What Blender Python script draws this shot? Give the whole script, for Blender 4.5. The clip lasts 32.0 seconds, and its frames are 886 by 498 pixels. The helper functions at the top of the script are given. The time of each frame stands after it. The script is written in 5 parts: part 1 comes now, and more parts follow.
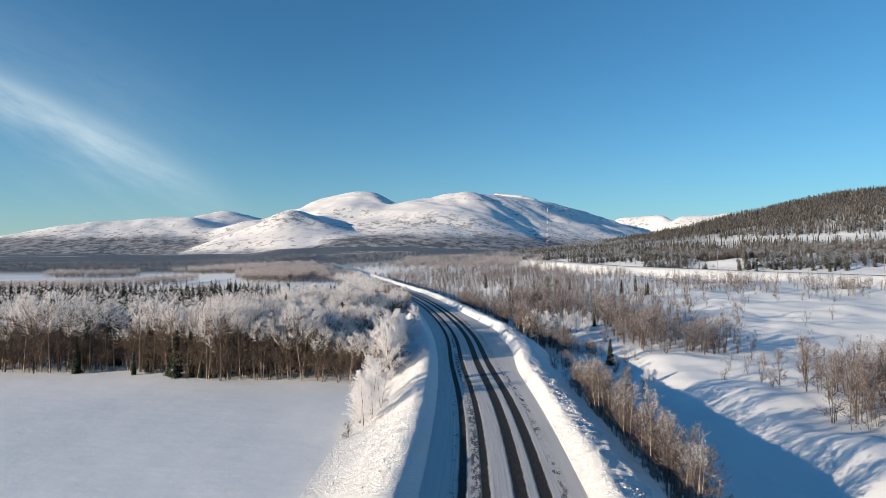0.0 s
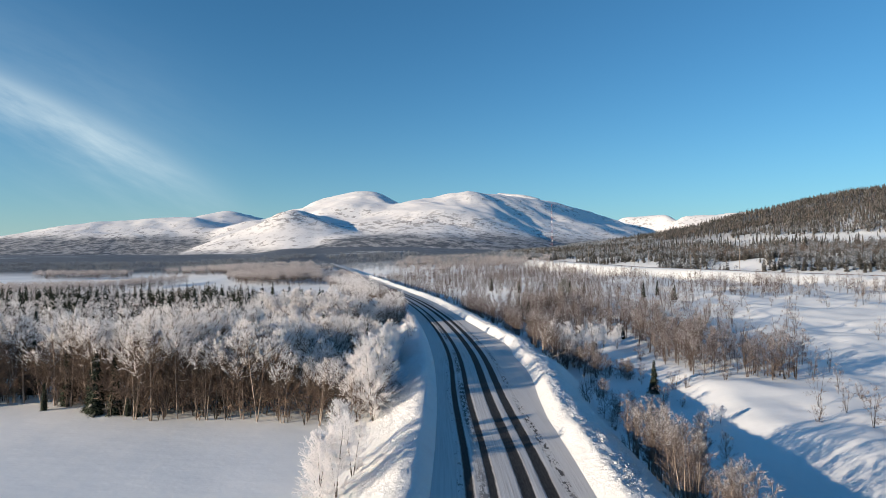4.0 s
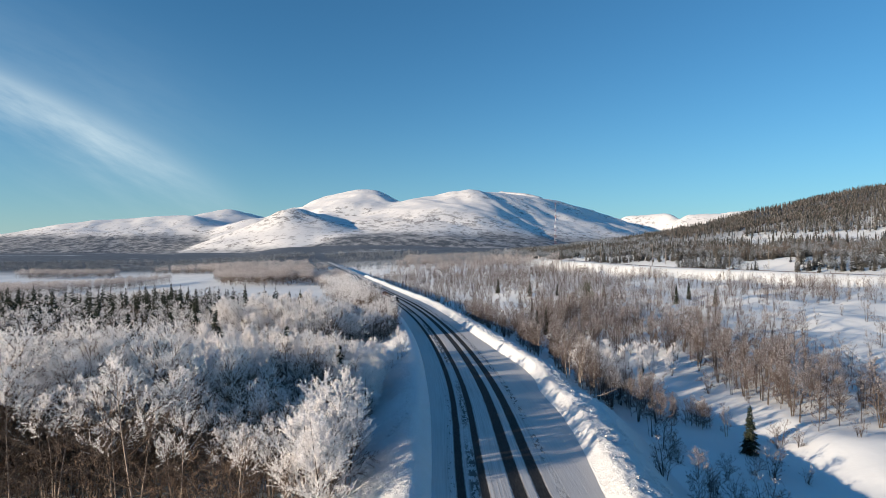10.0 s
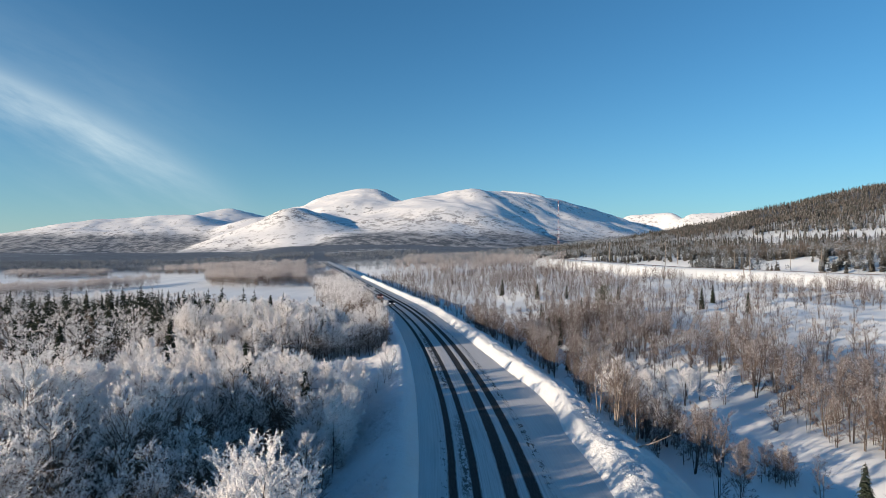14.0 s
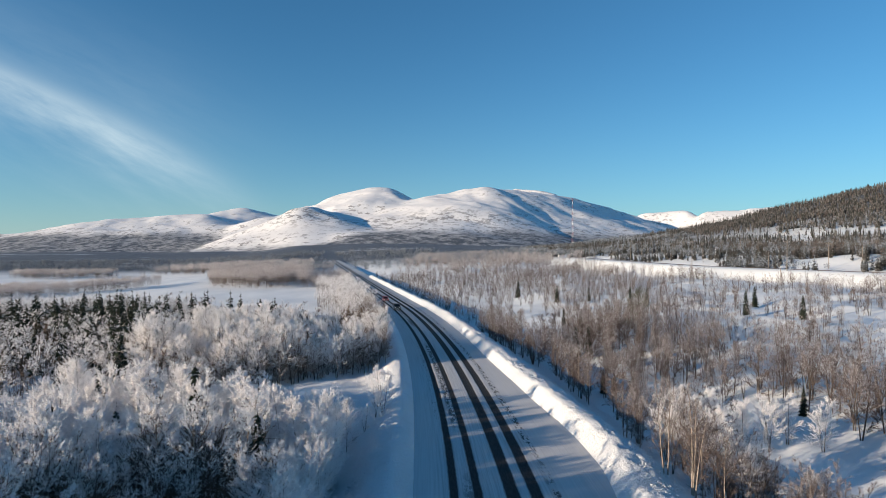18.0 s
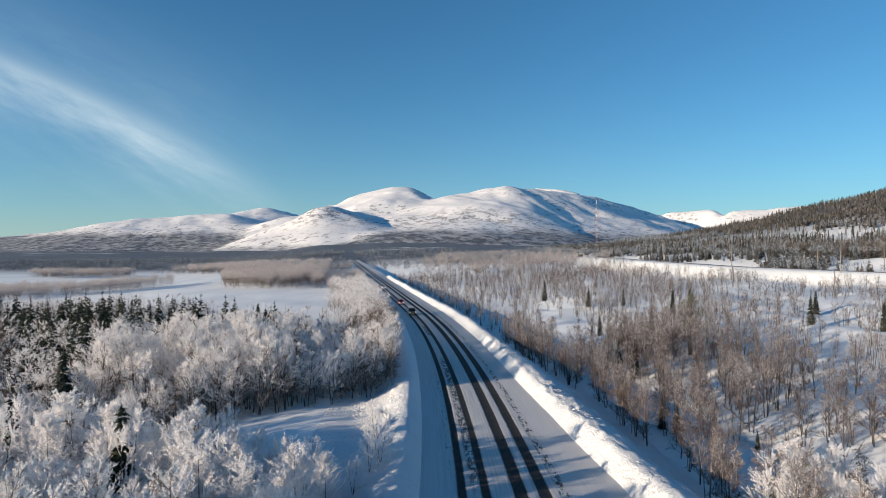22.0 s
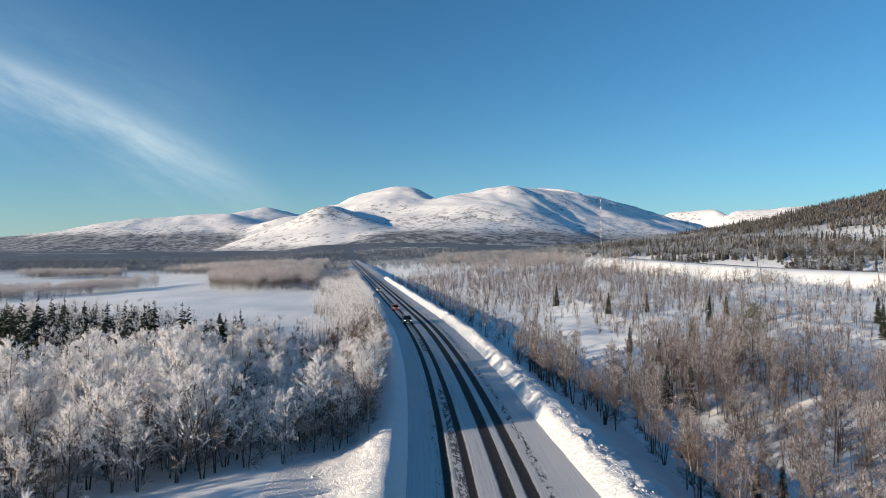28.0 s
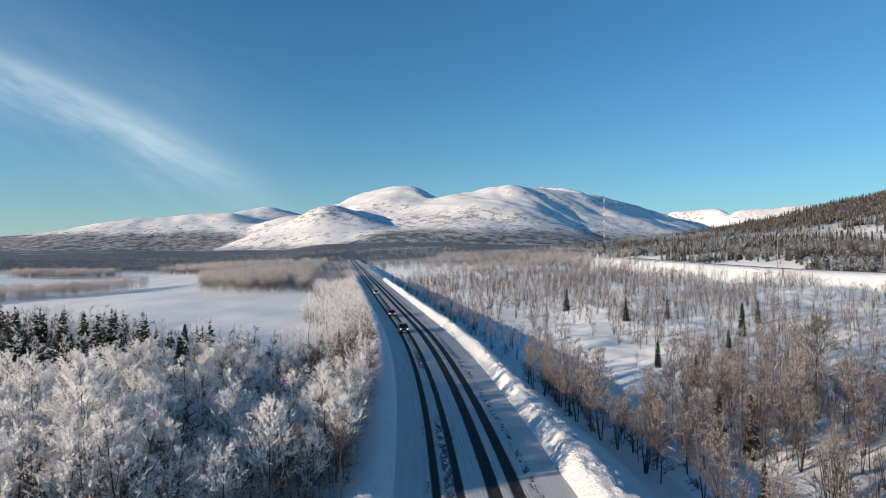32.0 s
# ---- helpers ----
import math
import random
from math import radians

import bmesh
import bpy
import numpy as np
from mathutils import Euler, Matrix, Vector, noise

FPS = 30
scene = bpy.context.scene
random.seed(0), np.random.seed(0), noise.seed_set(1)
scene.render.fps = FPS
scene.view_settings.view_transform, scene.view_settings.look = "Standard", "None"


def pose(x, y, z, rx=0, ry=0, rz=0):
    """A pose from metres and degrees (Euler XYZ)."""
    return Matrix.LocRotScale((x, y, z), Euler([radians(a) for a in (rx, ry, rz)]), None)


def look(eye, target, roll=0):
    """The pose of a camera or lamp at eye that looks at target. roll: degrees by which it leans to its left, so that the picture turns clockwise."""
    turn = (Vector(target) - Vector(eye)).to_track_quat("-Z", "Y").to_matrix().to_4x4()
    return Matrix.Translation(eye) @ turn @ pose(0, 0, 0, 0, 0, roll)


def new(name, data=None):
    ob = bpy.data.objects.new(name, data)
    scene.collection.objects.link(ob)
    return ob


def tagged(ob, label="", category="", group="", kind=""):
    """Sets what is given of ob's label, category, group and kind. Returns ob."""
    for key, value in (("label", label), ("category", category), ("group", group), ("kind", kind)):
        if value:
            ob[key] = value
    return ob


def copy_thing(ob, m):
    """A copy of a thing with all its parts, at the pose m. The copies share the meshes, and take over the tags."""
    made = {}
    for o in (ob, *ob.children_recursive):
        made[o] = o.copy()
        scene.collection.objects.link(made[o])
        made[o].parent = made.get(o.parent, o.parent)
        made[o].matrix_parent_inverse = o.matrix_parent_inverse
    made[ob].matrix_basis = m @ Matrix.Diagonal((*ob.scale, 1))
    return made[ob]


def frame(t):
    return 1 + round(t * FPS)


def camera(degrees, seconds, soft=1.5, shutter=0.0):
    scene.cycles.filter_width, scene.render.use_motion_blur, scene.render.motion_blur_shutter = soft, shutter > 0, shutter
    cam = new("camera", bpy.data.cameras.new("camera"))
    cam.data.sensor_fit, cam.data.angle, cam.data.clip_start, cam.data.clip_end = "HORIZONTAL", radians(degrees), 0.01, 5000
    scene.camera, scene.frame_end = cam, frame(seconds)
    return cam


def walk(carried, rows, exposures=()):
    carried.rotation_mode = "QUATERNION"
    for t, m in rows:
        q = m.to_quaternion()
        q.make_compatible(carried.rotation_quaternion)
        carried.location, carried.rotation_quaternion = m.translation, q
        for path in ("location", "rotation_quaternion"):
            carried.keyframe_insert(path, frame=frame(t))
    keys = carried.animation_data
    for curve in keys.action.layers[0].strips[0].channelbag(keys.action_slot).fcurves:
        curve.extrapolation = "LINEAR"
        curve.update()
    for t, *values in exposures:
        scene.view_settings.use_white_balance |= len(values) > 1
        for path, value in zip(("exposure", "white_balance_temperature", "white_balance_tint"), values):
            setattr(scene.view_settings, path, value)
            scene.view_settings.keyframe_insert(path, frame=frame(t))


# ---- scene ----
cam = camera(72.7, 32.0, soft=0.55)
PATH = [
    (0, (1.017, -6.752, 15.235), (0.977, -4.753, 15.274), -0.0),
    (1, (1.129, -0.788, 15.341), (1.086, 1.211, 15.379), -0.0),
    (2, (1.099, 4.805, 15.41), (1.055, 6.804, 15.449), -0.0),
    (3, (0.987, 10.083, 15.454), (0.941, 12.083, 15.492), -0.1),
    (3.5, (0.915, 12.622, 15.469), (0.867, 14.621, 15.508), -0.1),
    (5.5, (0.612, 22.244, 15.499), (0.564, 24.243, 15.536), 0.1),
    (6, (0.547, 24.543, 15.503), (0.498, 26.542, 15.539), 0.0),
    (7, (0.441, 29.047, 15.51), (0.392, 31.046, 15.547), 0.0),
    (8, (0.373, 33.45, 15.519), (0.322, 35.449, 15.554), 0.0),
    (9, (0.342, 37.779, 15.531), (0.29, 39.778, 15.565), 0.0),
    (10, (0.344, 42.054, 15.547), (0.291, 44.053, 15.582), 0.0),
    (11, (0.373, 46.289, 15.569), (0.319, 48.288, 15.602), 0.0),
    (12, (0.42, 50.494, 15.595), (0.364, 52.493, 15.628), -0.0),
    (13, (0.475, 54.673, 15.625), (0.417, 56.672, 15.658), -0.0),
    (14, (0.527, 58.826, 15.658), (0.468, 60.825, 15.691), -0.0),
    (14.5, (0.55, 60.891, 15.675), (0.489, 62.89, 15.707), -0.1),
    (16.5, (0.593, 69.055, 15.743), (0.528, 71.054, 15.773), -0.0),
    (17, (0.588, 71.065, 15.758), (0.514, 73.064, 15.789), -0.1),
    (18, (0.554, 75.037, 15.787), (0.454, 77.034, 15.816), -0.1),
    (19, (0.489, 78.933, 15.81), (0.361, 80.928, 15.838), -0.0),
    (20, (0.39, 82.739, 15.827), (0.237, 84.733, 15.856), -0.1),
    (21, (0.261, 86.444, 15.838), (0.092, 88.436, 15.866), -0.0),
    (22, (0.106, 90.036, 15.842), (-0.064, 92.029, 15.87), -0.0),
    (23, (-0.072, 93.51, 15.841), (-0.243, 95.503, 15.869), -0.0),
    (24, (-0.265, 96.865, 15.836), (-0.437, 98.857, 15.863), -0.1),
    (25, (-0.466, 100.105, 15.829), (-0.639, 102.097, 15.856), 0.0),
    (25.5, (-0.568, 101.686, 15.827), (-0.74, 103.679, 15.853), 0.0),
    (27.5, (-0.97, 107.821, 15.836), (-1.145, 109.813, 15.865), -0.0),
    (28, (-1.068, 109.33, 15.848), (-1.244, 111.322, 15.876), 0.0),
    (29, (-1.26, 112.361, 15.889), (-1.437, 114.353, 15.915), 0.0),
    (30, (-1.454, 115.465, 15.962), (-1.632, 117.457, 15.989), 0.0),
    (31, (-1.662, 118.727, 16.079), (-1.842, 120.718, 16.106), -0.0),
    (32, (-1.904, 122.249, 16.255), (-2.086, 124.241, 16.281), 0.0),
]
walk(cam, [(t, look(eye, target, roll)) for t, eye, target, roll in PATH])


# ---- light, sky and exposure ----
SUN_ELEV, SUN_AZ = 10.4, 241.0   # degrees; azimuth of the sun, clockwise from +y
world = bpy.data.worlds.new("sky")
scene.world = world
world.use_nodes = True


def sky_nodes():
    nt = world.node_tree
    nt.nodes.clear()
    N, L = nt.nodes.new, nt.links.new
    out, bg = N("ShaderNodeOutputWorld"), N("ShaderNodeBackground")
    sky = N("ShaderNodeTexSky")
    sky.sky_type, sky.sun_disc = "NISHITA", False
    sky.sun_elevation, sky.sun_rotation = radians(SUN_ELEV), radians(SUN_AZ)
    sky.air_density, sky.dust_density, sky.ozone_density, sky.altitude = 1.0, 0.0, 4.0, 200
    bg.inputs["Strength"].default_value = 0.107
    # cirrus streak: gnomonic coordinates of the sky ahead
    tc, sep = N("ShaderNodeTexCoord"), N("ShaderNodeSeparateXYZ")
    L(tc.outputs["Generated"], sep.inputs[0])

    def m(op, a, b=None, c=None, clamp=False):
        n = N("ShaderNodeMath")
        n.operation, n.use_clamp = op, clamp
        for i, v in enumerate((a, b, c)):
            if v is None:
                continue
            if isinstance(v, (int, float)):
                n.inputs[i].default_value = v
            else:
                L(v, n.inputs[i])
        return n.outputs[0]

    yy = m("MAXIMUM", sep.outputs[1], 0.02)
    u, v = m("DIVIDE", sep.outputs[0], yy), m("DIVIDE", sep.outputs[2], yy)
    # axis from (-0.76, 0.29) to (-0.45, 0.14)
    du, dv = m("ADD", u, 0.62), m("ADD", v, -0.225)
    along = m("ADD", m("MULTIPLY", du, 0.90), m("MULTIPLY", dv, -0.436))
    across = m("ADD", m("MULTIPLY", du, 0.436), m("MULTIPLY", dv, 0.90))
    comb = N("ShaderNodeCombineXYZ")
    L(m("MULTIPLY", along, 3.0), comb.inputs[0])
    L(m("MULTIPLY", across, 16.0), comb.inputs[1])
    noi = N("ShaderNodeTexNoise")
    noi.inputs["Scale"].default_value, noi.inputs["Detail"].default_value = 1.6, 7
    noi.inputs["Roughness"].default_value = 0.6
    L(comb.outputs[0], noi.inputs["Vector"])
    bend = m("ADD", across, m("MULTIPLY", m("MULTIPLY", along, along), 0.12))
    wob = m("ADD", bend, m("MULTIPLY", m("ADD", noi.outputs[0], -0.5), 0.05))
    # crisp along its upper edge, soft below
    hard = m("ADD", m("MULTIPLY", m("GREATER_THAN", wob, 0.0), -1500.0), -420.0)
    core = m("POWER", 2.718, m("MULTIPLY", m("MULTIPLY", wob, wob), hard))
    wide = m("POWER", 2.718, m("MULTIPLY", m("MULTIPLY", wob, wob), -60.0))
    fade = N("ShaderNodeMapRange")
    fade.interpolation_type = "SMOOTHSTEP"
    L(along, fade.inputs[0])
    for i, val in zip((1, 2, 3, 4), (0.0, 0.36, 1.0, 0.0)):
        fade.inputs[i].default_value = val
    streak = m("MULTIPLY", m("ADD", m("MULTIPLY", core, 0.34), m("MULTIPLY", wide, 0.12)), fade.outputs[0])
    streak = m("MULTIPLY", streak, m("ADD", m("MULTIPLY", noi.outputs[0], 2.2), -0.15), clamp=True)
    ahead = m("MULTIPLY", streak, m("GREATER_THAN", sep.outputs[1], 0.1))
    mix = N("ShaderNodeMix")
    mix.data_type = "RGBA"
    L(ahead, mix.inputs["Factor"])
    mix.inputs["B"].default_value = (4.8, 5.7, 6.0, 1)
    tint = N("ShaderNodeMix")
    tint.data_type, tint.blend_type = "RGBA", "MULTIPLY"
    tint.inputs["Factor"].default_value = 1.0
    L(sky.outputs[0], tint.inputs["A"])
    tint.inputs["B"].default_value = (0.565, 0.935, 0.985, 1)
    # pale frost haze low over the horizon, all round
    haze = N("ShaderNodeMix")
    haze.data_type = "RGBA"
    L(m("MULTIPLY", m("POWER", 2.718, m("MULTIPLY", m("MAXIMUM", sep.outputs[2], 0.0), -13.0)), 0.72), haze.inputs["Factor"])
    L(tint.outputs["Result"], haze.inputs["A"])
    haze.inputs["B"].default_value = (3.15, 3.55, 3.85, 1)
    L(haze.outputs["Result"], mix.inputs["A"])
    L(mix.outputs["Result"], bg.inputs["Color"])
    L(bg.outputs[0], out.inputs[0])


sky_nodes()
sun = new("sun", bpy.data.lights.new("sun", "SUN"))
sun.data.energy, sun.data.angle, sun.data.color = 5.0, radians(0.6), (1.0, 0.815, 0.61)
_a, _e = radians(SUN_AZ), radians(SUN_ELEV)
sun.matrix_world = look((0, 0, 60), (-math.sin(_a) * math.cos(_e) * 10, -math.cos(_a) * math.cos(_e) * 10, 60 - 10 * math.sin(_e)))
scene.view_settings.exposure = 0.53

# ---- materials ----


class Nodes:
    """Short hand for building one material's node tree."""

    def __init__(self, name, rough=0.8, metallic=0.0):
        self.mat = bpy.data.materials.new(name)
        self.mat.use_nodes = True
        self.t = self.mat.node_tree
        self.b = self.t.nodes["Principled BSDF"]
        self.b.inputs["Roughness"].default_value = rough
        self.b.inputs["Metallic"].default_value = metallic

    def n(self, kind):
        return self.t.nodes.new(kind)

    def link(self, a, b):
        self.t.links.new(a, b)

    def pos(self, scale=(1, 1, 1)):
        g, mp = self.n("ShaderNodeNewGeometry"), self.n("ShaderNodeMapping")
        mp.inputs["Scale"].default_value = scale
        self.link(g.outputs["Position"], mp.inputs[0])
        return mp.outputs[0]

    def local(self, scale=(1, 1, 1)):
        g, mp = self.n("ShaderNodeTexCoord"), self.n("ShaderNodeMapping")
        mp.inputs["Scale"].default_value = scale
        self.link(g.outputs["Object"], mp.inputs[0])
        return mp.outputs[0]

    def noise(self, vec, scale, detail=4, rough=0.55):
        q = self.n("ShaderNodeTexNoise")
        q.inputs["Scale"].default_value, q.inputs["Detail"].default_value = scale, detail
        q.inputs["Roughness"].default_value = rough
        if vec is not None:
            self.link(vec, q.inputs["Vector"])
        return q.outputs[0]

    def ramp(self, f, a, b, lo=0.0, hi=1.0):
        q = self.n("ShaderNodeMapRange")
        q.interpolation_type = "SMOOTHSTEP"
        self.link(f, q.inputs[0])
        for i, v in zip((1, 2, 3, 4), (a, b, lo, hi)):
            q.inputs[i].default_value = v
        return q.outputs[0]

    def math(self, op, a, b=None, clamp=False):
        q = self.n("ShaderNodeMath")
        q.operation, q.use_clamp = op, clamp
        for i, v in enumerate((a, b)):
            if v is None:
                continue
            if isinstance(v, (int, float)):
                q.inputs[i].default_value = v
            else:
                self.link(v, q.inputs[i])
        return q.outputs[0]

    def mix(self, f, a, b):
        q = self.n("ShaderNodeMix")
        q.data_type = "RGBA"
        for key, v in (("Factor", f), ("A", a), ("B", b)):
            if isinstance(v, (int, float)):
                q.inputs[key].default_value = v
            elif isinstance(v, tuple):
                q.inputs[key].default_value = (*v, 1)
            else:
                self.link(v, q.inputs[key])
        return q.outputs["Result"]

    def colour(self, c):
        if isinstance(c, tuple):
            self.b.inputs["Base Color"].default_value = (*c, 1)
        else:
            self.link(c, self.b.inputs["Base Color"])
        return self

    def bump(self, f, strength=0.4, dist=0.1, under=None):
        q = self.n("ShaderNodeBump")
        q.inputs["Strength"].default_value, q.inputs["Distance"].default_value = strength, dist
        self.link(f, q.inputs["Height"])
        if under is not None:
            self.link(under, q.inputs["Normal"])
        self.link(q.outputs[0], self.b.inputs["Normal"])
        return q.outputs[0]

    def xyz(self):
        g, s = self.n("ShaderNodeNewGeometry"), self.n("ShaderNodeSeparateXYZ")
        self.link(g.outputs["Position"], s.inputs[0])
        return s.outputs


def mat_ground():
    k = Nodes("snow_ground", 0.75)
    p = k.pos()
    big, small = k.noise(k.pos((1.0, 0.45, 1.0)), 0.045, 6, 0.6), k.noise(p, 0.9, 6, 0.65)
    wind = k.noise(k.pos((0.55, 0.8, 1.0)), 0.16, 5)
    snow = k.mix(k.ramp(big, 0.3, 0.7), (0.74, 0.77, 0.78), (0.91, 0.92, 0.91))
    # distant scrub and woods, where single trees are far too small to be told apart
    o = k.xyz()
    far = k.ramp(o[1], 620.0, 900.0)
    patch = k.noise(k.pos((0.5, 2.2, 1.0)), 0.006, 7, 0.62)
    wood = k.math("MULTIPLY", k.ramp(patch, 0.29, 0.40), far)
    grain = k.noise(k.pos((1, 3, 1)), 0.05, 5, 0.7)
    # scrub tones leaned to blue, distance haze painted into them
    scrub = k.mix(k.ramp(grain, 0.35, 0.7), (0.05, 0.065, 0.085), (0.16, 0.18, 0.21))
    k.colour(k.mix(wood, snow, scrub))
    b1 = k.bump(small, 0.16, 0.10)
    k.bump(wind, 0.30, 0.55, b1)
    return k.mat


def mat_bank():
    """Ploughed, clodded snow beside the road."""
    k = Nodes("ploughed_snow", 0.7)
    p = k.pos()
    clod, fine = k.noise(p, 2.2, 6, 0.7), k.noise(p, 9.0, 4, 0.7)
    dirt = k.noise(p, 0.5, 5)
    k.colour(k.mix(k.ramp(dirt, 0.45, 0.85, 0.0, 0.35), (0.80, 0.81, 0.82), (0.66, 0.655, 0.65)))
    b = k.bump(clod, 0.9, 0.34)
    k.bump(fine, 0.5, 0.06, b)
    return k.mat


def mat_road():
    """Packed snow with four bare asphalt wheel tracks; uv is metres across and along."""
    k = Nodes("winter_road", 0.6)
    uv, sep = k.n("ShaderNodeUVMap"), k.n("ShaderNodeSeparateXYZ")
    uv.uv_map = "across_along"
    k.link(uv.outputs[0], sep.inputs[0])
    u, v = sep.outputs[0], sep.outputs[1]

    def vec(su, sv):
        c = k.n("ShaderNodeCombineXYZ")
        k.link(k.math("MULTIPLY", u, su), c.inputs[0])
        k.link(k.math("MULTIPLY", v, sv), c.inputs[1])
        return c.outputs[0]

    edge = k.noise(vec(1.6, 0.22), 1.0, 6, 0.7)
    fine = k.noise(vec(9.0, 1.2), 1.0, 4, 0.7)
    along = k.noise(vec(7.0, 0.10), 1.0, 5, 0.7)
    patchy = k.noise(vec(0.5, 0.05), 1.0, 3)
    wob = k.math("MULTIPLY", k.math("ADD", edge, -0.5), 0.16)
    wob2 = k.math("MULTIPLY", k.math("ADD", fine, -0.5), 0.16)
    uu = k.math("ADD", k.math("ADD", u, wob), wob2)
    dark = None
    for centre, half in ((-2.78, 0.27), (-1.20, 0.27), (1.08, 0.43), (2.66, 0.39)):
        d = k.math("ABSOLUTE", k.math("ADD", uu, -centre))
        s = k.ramp(d, half - 0.05, half + 0.13, 1.0, 0.0)
        dark = s if dark is None else k.math("MAXIMUM", dark, s)
    # broken dirty patches between the tracks of the near lane and outside the far one
    def broken(centre, half, lo):
        d = k.ramp(k.math("ABSOLUTE", k.math("ADD", u, -centre)), half * 0.4, half, 1.0, 0.0)
        q = k.ramp(k.noise(vec(2.6, 0.9), 1.0, 5, 0.75), lo, lo + 0.06)
        q2 = k.ramp(k.noise(vec(0.1, 0.045), 1.0, 2), 0.36, 0.50)
        return k.math("MULTIPLY", k.math("MULTIPLY", d, q), q2)
    dark = k.math("MAXIMUM", dark, k.math("MULTIPLY", broken(-1.75, 0.60, 0.46), 0.85))
    dark = k.math("MAXIMUM", dark, k.math("MULTIPLY", broken(3.95, 0.42, 0.50), 0.9))
    dark = k.math("MAXIMUM", dark, k.math("MULTIPLY", broken(-3.4, 0.30, 0.55), 0.7))
    grime = k.ramp(along, 0.35, 0.75)
    near = k.ramp(k.math("ABSOLUTE", u), 3.3, 5.0, 1.0, 0.35)
    snow = k.mix(k.math("MULTIPLY", grime, near), (0.585, 0.585, 0.585), (0.385, 0.37, 0.36))
    snow = k.mix(k.ramp(patchy, 0.4, 0.7, 0.0, 0.35), snow, (0.60, 0.59, 0.58))
    asph = k.mix(k.ramp(fine, 0.3, 0.7), (0.024, 0.024, 0.025), (0.050, 0.048, 0.047))
    k.colour(k.mix(dark, snow, asph))
    k.link(k.ramp(dark, 0.0, 1.0, 0.75, 0.8), k.b.inputs["Roughness"])
    k.b.inputs["Specular IOR Level"].default_value = 0.12
    b = k.bump(k.math("MULTIPLY", dark, -1.0), 0.6, 0.05)
    k.bump(along, 0.35, 0.06, b)
    return k.mat


def mat_twigs(name, bare, frost, lo, hi, frost_rough=0.8, glow=0.0):
    """Fine twigs, of which a share carries hoar frost."""
    k = Nodes(name, frost_rough)
    g = k.n("ShaderNodeNewGeometry")
    r = g.outputs["Random Per Island"]
    info = k.n("ShaderNodeObjectInfo")
    shift = k.math("MULTIPLY", k.math("ADD", info.outputs["Random"], -0.5), 0.25)
    f = k.ramp(k.math("ADD", r, shift), lo, hi)
    k.colour(k.mix(f, bare, frost))
    k.b.inputs["Specular IOR Level"].default_value = 0.2
    if glow:
        # rime crystals let light through
        tr, mx, out = k.n("ShaderNodeBsdfTranslucent"), k.n("ShaderNodeMixShader"), k.t.nodes["Material Output"]
        k.link(k.mix(f, bare, frost), tr.inputs["Color"])
        mx.inputs[0].default_value = glow
        k.link(k.b.outputs[0], mx.inputs[1])
        k.link(tr.outputs[0], mx.inputs[2])
        k.link(mx.outputs[0], out.inputs["Surface"])
    return k.mat


def mat_bark(name, a, b, dark, zscale=1.0):
    k = Nodes(name, 0.85)
    p = k.pos((1, 1, zscale))
    f = k.noise(p, 3.0, 4)
    marks = k.ramp(k.noise(k.pos((6, 6, 14)), 1.0, 3), 0.60, 0.68)
    k.colour(k.mix(marks, k.mix(k.ramp(f, 0.3, 0.7), a, b), dark))
    return k.mat


def mat_mountain():
    k = Nodes("mountain_snow", 0.8)
    o = k.xyz()
    p = k.pos((1, 0.7, 2.0))
    nz = k.n("ShaderNodeNewGeometry")
    sp = k.n("ShaderNodeSeparateXYZ")
    k.link(nz.outputs["Normal"], sp.inputs[0])
    big, small = k.noise(p, 0.0035, 8, 0.62), k.noise(p, 0.030, 8, 0.72)
    flat = k.noise(k.pos((1, 0.4, 2.0)), 0.006, 8, 0.68)
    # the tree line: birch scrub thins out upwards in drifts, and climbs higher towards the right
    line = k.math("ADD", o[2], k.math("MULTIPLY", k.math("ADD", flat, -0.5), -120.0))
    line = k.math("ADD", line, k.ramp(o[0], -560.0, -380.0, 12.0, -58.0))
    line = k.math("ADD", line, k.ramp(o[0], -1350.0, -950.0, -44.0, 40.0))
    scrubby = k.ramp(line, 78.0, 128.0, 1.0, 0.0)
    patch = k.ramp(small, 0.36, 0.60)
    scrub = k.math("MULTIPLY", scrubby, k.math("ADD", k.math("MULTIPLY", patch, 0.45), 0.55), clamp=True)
    # brown specks of scrub and boulders well above the tree line
    speck = k.math("MULTIPLY", k.ramp(small, 0.53, 0.60), k.ramp(line, 100.0, 240.0, 0.8, 0.0))
    steep = k.ramp(sp.outputs[2], 0.90, 0.978, 1.0, 0.0)
    rock = k.math("MULTIPLY", k.ramp(small, 0.52, 0.60), k.math("MULTIPLY", steep, k.ramp(big, 0.42, 0.56)))
    # the craggy knoll in front
    crag = k.math("MULTIPLY", k.ramp(o[1], 2780.0, 2980.0, 1.0, 0.0), k.ramp(o[2], 110.0, 190.0))
    rock = k.math("MAXIMUM", rock, k.math("MULTIPLY", crag, k.ramp(small, 0.50, 0.55)))
    snow = k.mix(k.ramp(big, 0.3, 0.7), (0.80, 0.79, 0.79), (0.87, 0.86, 0.85))
    c = k.mix(k.math("MAXIMUM", k.math("MULTIPLY", rock, 0.7), speck), snow, (0.15, 0.135, 0.13))
    # the scrub's blue-grey includes haze, put into its colour
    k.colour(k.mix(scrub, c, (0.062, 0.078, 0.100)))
    k.bump(small, 0.35, 6.0)
    return k.mat


